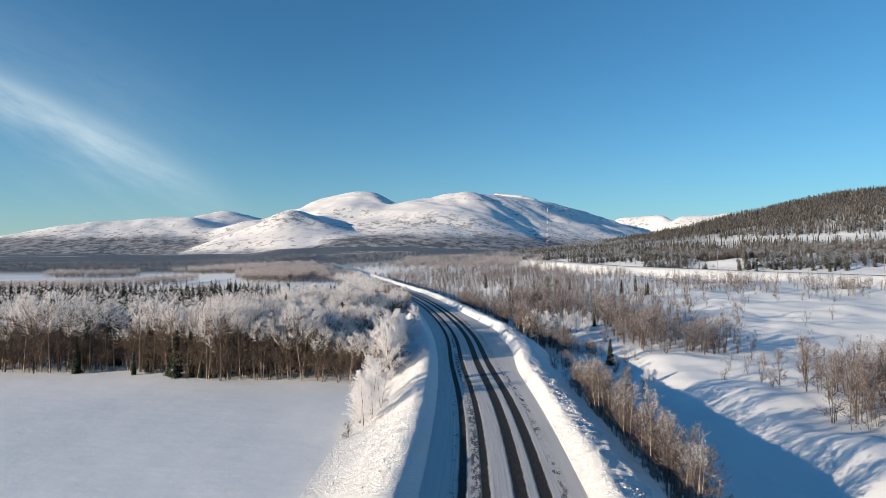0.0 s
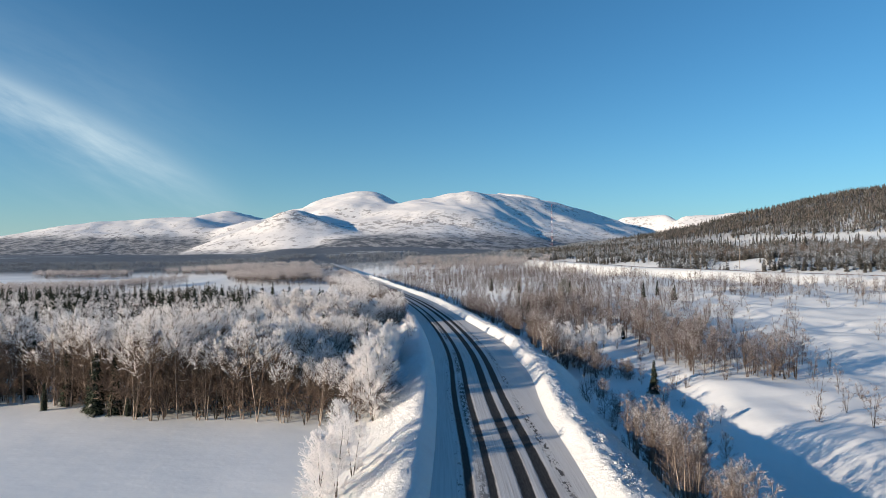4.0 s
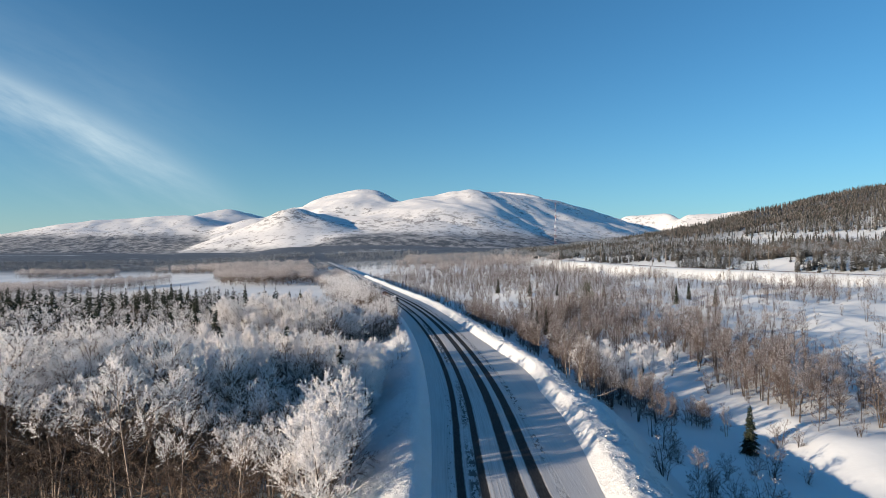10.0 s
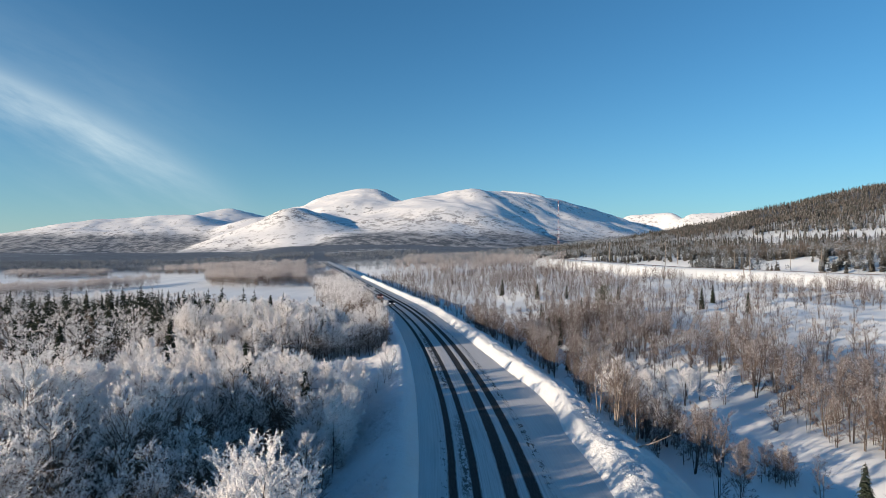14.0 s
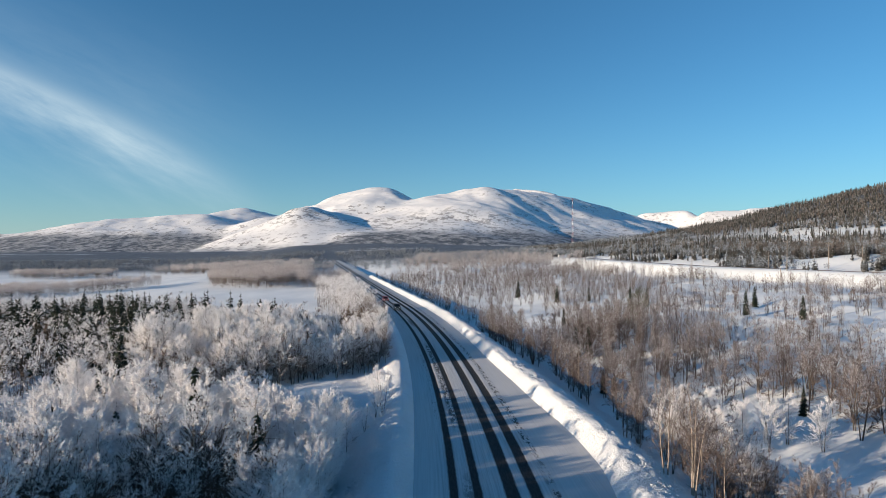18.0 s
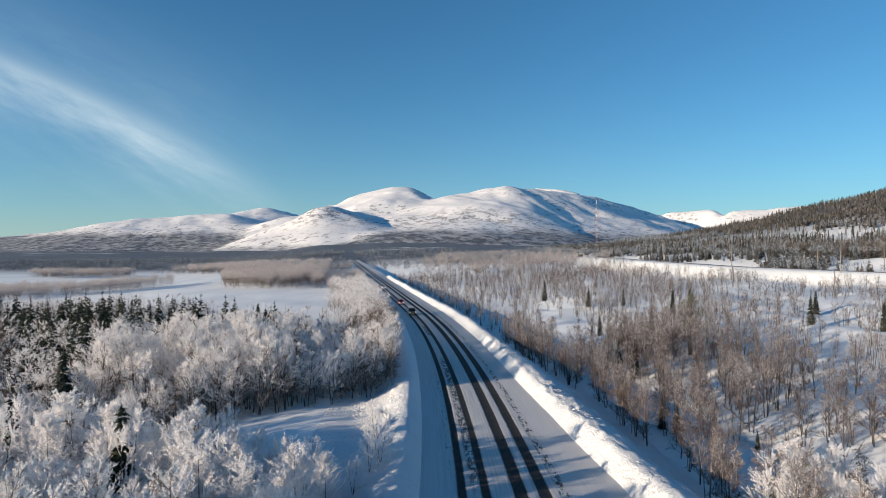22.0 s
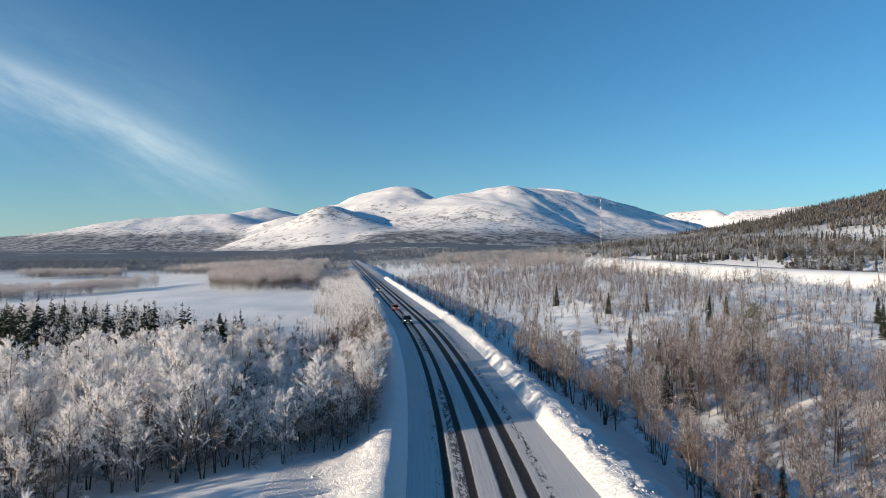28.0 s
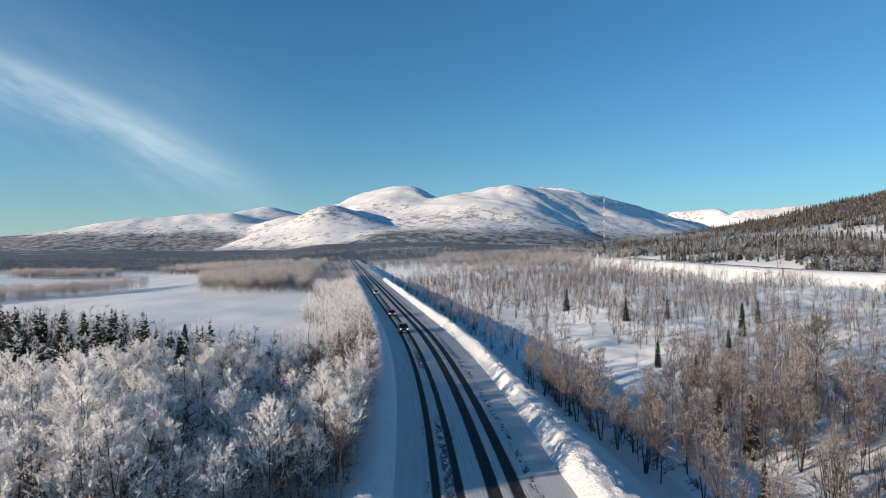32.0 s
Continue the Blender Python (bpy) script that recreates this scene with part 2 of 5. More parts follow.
def plain(name, c, rough=0.6, metallic=0.0, var=0.12, scale=6.0):
    k = Nodes(name, rough, metallic)
    f = k.noise(k.local(), scale, 5, 0.6)
    d = tuple(max(0.0, x * (1 - var)) for x in c)
    e = tuple(min(1.0, x * (1 + var)) for x in c)
    k.colour(k.mix(k.ramp(f, 0.3, 0.7), d, e))
    return k.mat


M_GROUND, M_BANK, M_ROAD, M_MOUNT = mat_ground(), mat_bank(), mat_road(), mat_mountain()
M_FROST = mat_twigs("frosted_twigs", (0.15, 0.12, 0.105), (0.93, 0.91, 0.905), -0.24, 0.07, 0.8, 0.45)
# inner crowns: less rime, and shade between the twigs put into the colour
M_INNER = mat_twigs("inner_rimed_shaded_twigs", (0.12, 0.098, 0.088), (0.86, 0.845, 0.845), -0.2, 0.36, 0.8, 0.4)
M_MIXED = mat_twigs("part_rimed_shaded_twigs", (0.135, 0.105, 0.088), (0.66, 0.63, 0.62), 0.12, 0.95, 0.8, 0.3)
M_HALF = mat_twigs("rimed_twigs", (0.19, 0.155, 0.138), (0.74, 0.72, 0.72), 0.25, 0.85, 0.8, 0.25)
M_GREY = mat_twigs("grey_twigs", (0.128, 0.101, 0.092), (0.64, 0.60, 0.60), 0.26, 1.04, 0.8, 0.25)
M_BARE = mat_twigs("bare_twigs", (0.092, 0.070, 0.062), (0.30, 0.26, 0.25), 0.5, 1.2)
M_NEEDLE = mat_twigs("spruce_needles", (0.024, 0.033, 0.022), (0.40, 0.40, 0.41), 0.90, 1.2)
M_PINE = mat_twigs("pine_needles", (0.070, 0.078, 0.052), (0.50, 0.49, 0.47), 0.55, 1.10)
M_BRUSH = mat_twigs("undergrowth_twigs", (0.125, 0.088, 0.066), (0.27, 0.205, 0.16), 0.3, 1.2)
M_FAR = mat_twigs("far_rimed_twigs", (0.27, 0.225, 0.205), (0.78, 0.74, 0.73), -0.1, 1.1, 0.8, 0.5)
# woods far off: the haze of the air is mixed into these blue-grey colours
M_VALLEY = mat_twigs("hazed_rimed_twigs", (0.075, 0.088, 0.105), (0.34, 0.375, 0.42), 0.25, 0.95)
M_VALLEY_LOW = mat_twigs("hazed_bare_twigs", (0.05, 0.06, 0.072), (0.13, 0.145, 0.165), 0.3, 1.1)
M_FAR_LOW = mat_twigs("far_bare_twigs", (0.10, 0.076, 0.064), (0.24, 0.20, 0.18), 0.2, 1.3)
M_NEEDLE_FAR = mat_twigs("far_spruce_needles", (0.040, 0.042, 0.037), (0.20, 0.19, 0.185), 0.4, 1.2)
M_BIRCH = mat_bark("birch_bark", (0.40, 0.335, 0.28), (0.24, 0.19, 0.155), (0.07, 0.06, 0.055))
M_BARK = mat_bark("brown_bark", (0.055, 0.044, 0.037), (0.10, 0.078, 0.064), (0.06, 0.05, 0.045))

# ---- ground shape ----
LAT = np.random.RandomState(5).rand(256, 256)


def vnoise(x, y, s):
    """Smooth value noise in 0..1 at a spacing of s metres."""
    x, y = np.asarray(x, float) / s, np.asarray(y, float) / s
    i, j = np.floor(x).astype(int), np.floor(y).astype(int)
    f, g = x - i, y - j
    f, g = f * f * (3 - 2 * f), g * g * (3 - 2 * g)
    a, b = LAT[i % 256, j % 256], LAT[(i + 1) % 256, j % 256]
    c, d = LAT[i % 256, (j + 1) % 256], LAT[(i + 1) % 256, (j + 1) % 256]
    return (a * (1 - f) + b * f) * (1 - g) + (c * (1 - f) + d * f) * g


def fbm(x, y, s, octaves=4):
    total, amp = 0.0, 0.5
    for o in range(octaves):
        total = total + amp * (vnoise(x + 37.1 * o, y - 91.7 * o, s) - 0.5)
        s, amp = s / 2.03, amp * 0.5
    return total * 2


def step(a, b, x):
    t = np.clip((np.asarray(x, float) - a) / (b - a), 0, 1)
    return t * t * (3 - 2 * t)


def road_x(y):
    """The road's centre line: a long bend to the left, then straight."""
    y = np.asarray(y, float)
    bend = 4.3 - (y - 55) ** 2 / 1480
    return np.where(y < 251, bend, -21.66 - 0.2649 * (y - 251))


def road_slope(y):
    y = np.asarray(y, float)
    return np.where(y < 251, -2 * (y - 55) / 1480, -0.2649)


def road_z(y):
    s = (np.asarray(y, float) - 130) / 25
    return 0.4 * np.logaddexp(0, s)


def offset(x, y):
    """Distance from the centre line, to the right."""
    return (np.asarray(x, float) - road_x(y)) / np.sqrt(1 + road_slope(y) ** 2)


RAIL = [(250, 90, 6.0), (190, 186, 7.2), (142, 268, 8.6), (97, 342, 10.6), (82, 392, 12.0), (72, 460, 13.2), (60, 640, 13.8), (40, 900, 15.5)]


def rail_at(y):
    """The railway's x and level at a given y."""
    ys, xs, zs = [p[1] for p in RAIL], [p[0] for p in RAIL], [p[2] for p in RAIL]
    return np.interp(y, ys, xs), np.interp(y, ys, zs)


def land(x, y):
    """The lie of the land with no road in it."""
    x, y = np.asarray(x, float), np.asarray(y, float)
    base, d = road_z(y), offset(x, y)
    # left: a flat snow-covered lake, then gently rising woods
    left = np.where(y < 400, -3.0 + step(120, 230, y) * 0.8, -2.2) + base * (1 - 0.55 * step(60, 260, -d))
    left = left + fbm(x, y, 30) * 0.7 * step(82, 105, y) - 4.2 * step(25, 210, -d) * step(195, 270, y)
    # right: ditch and brook, then rough ground that climbs to the railway
    climb = step(105, 190, y) * 0.75 + 0.25
    right = base - 2.6 + 5.2 * (1 - np.exp(-np.maximum(d - 22, 0) / 45)) * climb
    rough = step(18, 34, d + fbm(x, y, 25) * 14)
    right = right - 1.5 * step(9, 14, d) * (1 - step(26, 34, d)) * (1 - step(105, 130, y))
    right = right + (fbm(x, y, 12, 5) * 1.5 + 0.4) * rough + fbm(x, y, 40) * 1.2 * step(20, 60, d)
    z = left + (right - left) * step(-6, 6, d)
    rx, rz = rail_at(y)
    w = 1 - step(4, 15, np.abs(x - rx) * 0.86)
    z = z + (rz - z) * w * (y > 60) * (1 - step(650, 900, y))
    behind = step(8, 80, x - rx) * step(60, 160, y) * (1 - step(1500, 2200, y))
    z = np.where(behind > 0, z + (np.maximum(z, rz + 1.5 + fbm(x, y, 35) * 3) - z) * behind, z)
    # the wooded hill on the right
    hill = 113 * np.exp(-np.abs((x - 820) / 470) ** 2.4 - ((y - 1000) / 540) ** 2)
    z = z + hill * (1 + 0.12 * fbm(x, y, 160))
    # the valley floor lifts gently towards the foot of the mountains
    z = z + fbm(x, y, 420, 4) * 9 * step(700, 1600, y) + 30 * step(600, 2500, y) * (1 - 0.6 * step(-200, 500, x))
    return z


def bank_foot(y):
    """How far from the road the slope behind the right snow bank comes down."""
    return 13.2 + 1.4 * step(112, 122, y) - 3.0 * step(158, 205, y) + 3.3 * np.exp(-((np.asarray(y, float) - 107) / 13) ** 2)


def bank_shift(y):
    """How far the right snow bank stands back from its usual place: the plough swung wide at one spot."""
    return 0.05 + 2.1 * step(72, 104, y) + 0.9 * step(111, 121, y) - 0.8 * step(125, 142, y) - 1.2 * step(130, 168, y)


def section(d, y):
    """Cross-section of the road corridor: height over the road, and how far the corridor rules (1) over the land (0)."""
    lip = (0.74 + 0.28 * vnoise(y, 0 * y + 31, 17.0)) * np.exp(-((d + 6.7) / np.where(d > -6.7, 1.15, 1.9)) ** 2)
    crest = 0.85 + 0.34 * vnoise(y, 0 * y, 9.0) + 0.14 * vnoise(y, 0 * y + 7, 2.6)
    c = d - bank_shift(y)
    foot = bank_foot(y) - bank_shift(y)
    ramp = step(5.4, 6.9, c)
    berm = crest * ramp * (1 - step(7.1, foot - 0.6, c)) - 1.3 * step(8.2, foot + 0.8, c)
    left_fall = -1.1 * step(6.9, 13.4, -d)
    own = (1 - step(8.0, 15.5, -d)) * (1 - step(foot - 3.0, foot + 2.2, c))
    return lip + berm + left_fall, own


def ground_z(x, y):
    x, y = np.asarray(x, float), np.asarray(y, float)
    d = offset(x, y)
    h, own = section(d, y)
    base = land(x, y)
    # a smooth spur of snow that runs out from the road on its left
    spur = np.exp(-((d + 14) / 11) ** 2 - ((y - 148) / 15) ** 2)
    base = base + 1.7 * spur
    return base + (road_z(y) + h - base) * own * (1 - step(640, 1000, y))


def sheet(name, X, Y, Z, mat, uv=None, smooth=True):
    """A grid mesh from arrays of one shape."""
    n, m = X.shape
    me = bpy.data.meshes.new(name)
    co = np.stack([X, Y, Z], -1).reshape(-1, 3)
    i = np.arange(n * m).reshape(n, m)
    q = np.stack([i[:-1, :-1], i[1:, :-1], i[1:, 1:], i[:-1, 1:]], -1).reshape(-1, 4)
    me.vertices.add(len(co))
    me.vertices.foreach_set("co", co.ravel())
    me.loops.add(q.size)
    me.loops.foreach_set("vertex_index", q.ravel().astype(np.int32))
    me.polygons.add(len(q))
    me.polygons.foreach_set("loop_start", np.arange(0, q.size, 4, dtype=np.int32))
    me.update(calc_edges=True)
    if uv is not None:
        layer = me.uv_layers.new(name="across_along")
        layer.data.foreach_set("uv", np.stack(uv, -1).reshape(-1, 2)[q.ravel()].ravel())
    me.polygons.foreach_set("use_smooth", np.full(len(q), smooth))
    me.materials.append(mat)
    me.validate()
    return new(name, me)


def spread(fine_lo, fine_hi, pitch, lo, hi, growth):
    """Grid lines: even inside, ever wider outside."""
    mid = list(np.arange(fine_lo, fine_hi, pitch))
    up, s = [fine_hi], pitch
    while up[-1] < hi:
        s *= growth
        up.append(up[-1] + s)
    down, s = [fine_lo], pitch
    while down[-1] > lo:
        s *= growth
        down.append(down[-1] - s)
    return np.array(down[:0:-1] + mid + up)


def build_ground():
    xs = spread(-48, 80, 1.1, -4600, 4600, 1.065)
    ys = spread(-40, 270, 1.1, -900, 4850, 1.035)
    X, Y = np.meshgrid(xs, ys)
    Z = ground_z(X, Y)
    d = offset(X, Y)
    inside = (1 - step(11.0, 14.5, -d)) * (1 - step(13.0, 16.0, d))
    Z = Z - inside * np.where((Y > -55) & (Y < 880), 0.7, 0.0)
    ob = sheet("ground", X.T, Y.T, Z.T, M_GROUND)
    tagged(ob, "snow-covered ground of fields, woods and rough hollows", "ground", kind="structure")


def wander(y):
    """How far the wheel tracks stray from the middle of the ploughed road."""
    return 0.27 - 0.78 * np.exp(-((y - 83) / 22) ** 2)


def corridor(name, ds, y0, y1, pitch, mat, lift, uv=False):
    ys = np.arange(y0, y1, pitch)
    D, Y = np.meshgrid(ds, ys)
    s = road_slope(Y)
    X = road_x(Y) + D / np.sqrt(1 + s * s)
    YY = Y - D * s / np.sqrt(1 + s * s)
    Z = lift(D, Y, X, YY)
    along = Y * 1.0
    return sheet(name, X.T, YY.T, Z.T, mat, ((D - wander(Y)).T, along.T) if uv else None)


def build_road():
    def road_lift(D, Y, X, YY):
        rut = np.zeros_like(D)
        for c in (-2.78, -1.20, 1.08, 2.66):
            rut -= 0.025 * np.exp(-((D - wander(Y) - c) / 0.3) ** 2)
        return road_z(Y) + rut + fbm(X, YY, 1.3, 3) * 0.03 * step(3.4, 4.6, np.abs(D))

    ob = corridor("road", np.arange(-6.1, 9.2, 0.2), -70, 900, 1.0, M_ROAD, road_lift, True)
    tagged(ob, "two-lane road of packed snow with bare dark wheel tracks", "road", kind="structure")

    def bank_lift(D, Y, X, YY):
        z = ground_z(X, YY)
        out = np.where(D > 0, D - bank_shift(Y), -D - 0.45)
        live = step(5.5, 7.4, out) * (1 - step(9.5, 14.5, out))
        rugged = fbm(X, YY, 3.4, 5) * 0.22 + fbm(X, YY, 1.5, 3) * 0.16 + np.abs(fbm(X, YY, 0.8, 3)) * 0.46
        edge = np.where(D > 0, 1.0, 0.85)
        fall = -0.25 * (1 - step(5.2, 5.7, out + np.where(D > 0, 0, 0.4))) - 0.35 * step(16.6, 18.4, D) - 0.35 * step(15.0, 17.5, -D)
        return z + rugged * live * edge + fall + 0.02

    right = corridor("snow_bank", np.r_[np.arange(5.2, 11.6, 0.22), np.arange(11.6, 18.6, 0.5)], -50, 420, 0.4, M_BANK, bank_lift)
    tagged(right, "bank of lumpy ploughed snow along the road", "snow bank", kind="structure")
    left = corridor("snow_verge", np.r_[np.arange(-17.7, -10, 0.5), np.arange(-10, -5.1, 0.25)], -50, 420, 0.5, M_BANK, bank_lift)
    tagged(left, "embankment of rough snow falling away from the road", "snow bank", kind="structure")
    for ob in (right, left):
        if ob.data.polygons[0].normal.z < 0:
            ob.data.flip_normals()


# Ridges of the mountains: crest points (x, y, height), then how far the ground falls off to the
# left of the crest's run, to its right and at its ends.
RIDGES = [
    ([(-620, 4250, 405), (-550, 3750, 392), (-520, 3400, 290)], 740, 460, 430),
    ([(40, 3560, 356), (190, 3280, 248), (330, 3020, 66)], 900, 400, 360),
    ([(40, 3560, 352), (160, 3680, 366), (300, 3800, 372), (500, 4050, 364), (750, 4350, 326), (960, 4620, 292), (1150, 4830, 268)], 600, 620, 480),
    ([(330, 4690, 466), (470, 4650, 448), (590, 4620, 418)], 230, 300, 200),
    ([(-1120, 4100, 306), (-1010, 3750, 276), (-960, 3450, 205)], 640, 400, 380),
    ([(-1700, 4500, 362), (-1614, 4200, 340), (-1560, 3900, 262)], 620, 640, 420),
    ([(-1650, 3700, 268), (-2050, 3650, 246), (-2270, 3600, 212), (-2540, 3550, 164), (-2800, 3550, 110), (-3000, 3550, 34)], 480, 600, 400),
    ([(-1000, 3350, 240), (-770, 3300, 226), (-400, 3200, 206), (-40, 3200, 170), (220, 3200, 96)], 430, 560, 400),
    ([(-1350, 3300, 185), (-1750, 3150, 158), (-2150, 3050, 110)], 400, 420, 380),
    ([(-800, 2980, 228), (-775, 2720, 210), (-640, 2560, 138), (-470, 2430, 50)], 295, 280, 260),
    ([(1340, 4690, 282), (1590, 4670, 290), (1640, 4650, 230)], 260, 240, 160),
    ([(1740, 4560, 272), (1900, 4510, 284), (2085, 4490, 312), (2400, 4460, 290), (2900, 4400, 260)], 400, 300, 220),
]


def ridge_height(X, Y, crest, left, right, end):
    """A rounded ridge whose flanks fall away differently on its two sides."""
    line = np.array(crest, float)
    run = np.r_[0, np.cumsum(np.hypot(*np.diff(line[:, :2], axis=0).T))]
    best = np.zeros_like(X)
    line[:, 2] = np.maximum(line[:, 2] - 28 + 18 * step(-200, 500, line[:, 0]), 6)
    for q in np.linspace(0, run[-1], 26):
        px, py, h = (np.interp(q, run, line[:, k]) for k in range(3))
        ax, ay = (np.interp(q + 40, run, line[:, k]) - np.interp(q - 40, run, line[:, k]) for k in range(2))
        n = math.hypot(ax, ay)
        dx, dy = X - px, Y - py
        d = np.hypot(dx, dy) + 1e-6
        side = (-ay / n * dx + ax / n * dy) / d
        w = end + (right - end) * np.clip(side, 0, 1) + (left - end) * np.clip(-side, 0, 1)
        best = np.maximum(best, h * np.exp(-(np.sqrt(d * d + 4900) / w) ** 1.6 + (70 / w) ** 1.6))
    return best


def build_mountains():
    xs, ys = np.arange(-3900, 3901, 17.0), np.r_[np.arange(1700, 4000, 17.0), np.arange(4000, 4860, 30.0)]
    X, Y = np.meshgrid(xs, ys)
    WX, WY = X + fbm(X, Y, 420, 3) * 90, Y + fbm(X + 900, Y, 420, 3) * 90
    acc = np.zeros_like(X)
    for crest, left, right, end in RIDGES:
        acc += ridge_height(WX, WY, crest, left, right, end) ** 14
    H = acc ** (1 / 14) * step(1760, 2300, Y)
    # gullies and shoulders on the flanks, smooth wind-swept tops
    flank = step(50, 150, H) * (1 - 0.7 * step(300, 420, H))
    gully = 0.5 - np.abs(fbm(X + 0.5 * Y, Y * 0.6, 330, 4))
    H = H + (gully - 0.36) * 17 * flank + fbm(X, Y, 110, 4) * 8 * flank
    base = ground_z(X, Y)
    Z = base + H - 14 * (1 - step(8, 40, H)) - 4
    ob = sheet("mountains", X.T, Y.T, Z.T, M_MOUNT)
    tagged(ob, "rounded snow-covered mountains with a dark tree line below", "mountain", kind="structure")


build_ground()
build_road()
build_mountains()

# ---- plants: shapes as arrays of triangles ----


def tube(points, radii, sides):
    """A tapered tube along points: vertices and triangles."""
    pts, n = np.asarray(points, float), len(points)
    ax = np.gradient(pts, axis=0)
    ax /= np.linalg.norm(ax, axis=1, keepdims=True) + 1e-9
    ref = np.where(np.abs(ax[:, 2:3]) > 0.9, [[1.0, 0, 0]], [[0, 0, 1.0]])
    u = np.cross(ax, ref)
    u /= np.linalg.norm(u, axis=1, keepdims=True) + 1e-9
    v = np.cross(ax, u)
    a = np.arange(sides) * 2 * np.pi / sides
    ring = np.cos(a)[None, :, None] * u[:, None] + np.sin(a)[None, :, None] * v[:, None]
    co = (pts[:, None] + ring * np.asarray(radii)[:, None, None]).reshape(-1, 3)
    tri = []
    for i in range(n - 1):
        for j in range(sides):
            k = (j + 1) % sides
            p, q, r, s = i * sides + j, i * sides + k, (i + 1) * sides + k, (i + 1) * sides + j
            tri += [(p, q, r), (p, r, s)]
    return co, np.array(tri)


def blades(start, way, length, width, rng):
    """Thin pointed triangles, one for each start."""
    n = len(start)
    side = np.cross(way, rng.normal(size=(n, 3)))
    side /= np.linalg.norm(side, axis=1, keepdims=True) + 1e-9
    co = np.stack([start - side * width[:, None] / 2, start + side * width[:, None] / 2, start + way * length[:, None]], 1).reshape(-1, 3)
    return co, np.arange(3 * n).reshape(-1, 3)


def merge(some):
    co, tri, k = [], [], 0
    for c, t in some:
        co.append(c)
        tri.append(t + k)
        k += len(c)
    return np.concatenate(co), np.concatenate(tri)


def unit(v):
    return v / (np.linalg.norm(v, axis=-1, keepdims=True) + 1e-9)


def birch_shape(seed, height, stems=1, limbs=26, subs=7, twigs=9, spread_=0.24, twig_len=0.42, twig_w=0.040, low=0.30, split=0.48, sides=5, limb_sides=3, lean=0.05, rise=28, fat=1.0, loose=0.52):
    """A leafless broad-leaved tree: [stems], (limbs and twigs of the crown), (those lower down)."""
    r = np.random.RandomState(seed)
    trunks, fine, lower = [], [], []
    for s in range(stems):
        h = height * (1 if s == 0 else r.uniform(0.62, 0.95))
        a0 = r.uniform(0, 6.28)
        tilt = lean * height * (0.4 if stems == 1 else 2.4)
        end = np.array([math.cos(a0) * tilt, math.sin(a0) * tilt, h])
        t = np.linspace(0, 1, 6)
        wav = np.stack([np.sin(t * 3 + a0) * 0.014 * h, np.cos(t * 4 + a0) * 0.014 * h, 0 * t], -1)
        base = np.array([math.cos(a0) * 0.12 * (stems > 1), math.sin(a0) * 0.12 * (stems > 1), -0.25])
        line = base + (end - base) * t[:, None] + wav
        trunks.append(tube(line, fat * (0.0085 * h + 0.014) * (1 - 0.88 * t), sides))
        n = max(4, limbs // stems)
        for i in range(n):
            q = low + (0.98 - low) * ((i + r.rand()) / n)
            o = np.array([np.interp(q, t, line[:, j]) for j in range(3)])
            a = i * 2.4 + r.uniform(-0.5, 0.5)
            c = (q - low) / (1 - low)
            ln = height * spread_ * (0.30 + 0.95 * math.sin(math.pi * min(1, 0.16 + 0.84 * c) ** 0.9)) * r.uniform(0.65, 1.2)
            lift = radians(rise + (64 - rise) * c + r.uniform(-16, 14))
            way = np.array([math.cos(a) * math.cos(lift), math.sin(a) * math.cos(lift), math.sin(lift)])
            bend = o + way * ln * 0.55
            tip = bend + unit(way + [0, 0, 0.25 - 0.3 * (1 - c)]) * ln * 0.45
            goal = fine if q > split + r.uniform(-0.08, 0.08) else lower
            if limb_sides:
                lower.append(tube([o, bend, tip], [0.009 * ln + 0.006, 0.006 * ln + 0.004, 0.004], limb_sides))
            w = r.uniform(0.15, 1.0, subs) ** 0.8
            p = np.where(w[:, None] < 0.55, o + (bend - o) * (w / 0.55)[:, None], bend + (tip - bend) * ((w - 0.55) / 0.45)[:, None])
            d = unit(way + r.normal(size=(subs, 3)) * 0.5 + np.array([0, 0, 0.15]))
            l = (0.36 * ln + 0.32) * r.uniform(0.6, 1.3, subs)
            lower.append(blades(p, d, l, twig_w * 0.7 * np.ones(subs), r))
            k = subs * twigs
            g = np.repeat(np.arange(subs), twigs)
            p2 = p[g] + d[g] * (l[g] * r.uniform(0.1, 1.0, k) ** 0.7)[:, None]
            d2 = unit(d[g] * 0.7 + r.normal(size=(k, 3)) * loose + [0, 0, -0.10])
            # inner twigs join the bare brown part, whose darkness also stands for crown shade
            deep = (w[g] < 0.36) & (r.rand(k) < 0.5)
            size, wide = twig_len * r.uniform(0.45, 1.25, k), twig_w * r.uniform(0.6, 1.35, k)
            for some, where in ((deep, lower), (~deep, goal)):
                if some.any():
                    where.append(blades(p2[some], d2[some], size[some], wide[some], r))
    if not lower:
        lower.append(fine.pop(0))
    if not fine:
        fine.append(lower.pop())
    return trunks, merge(fine), merge(lower)


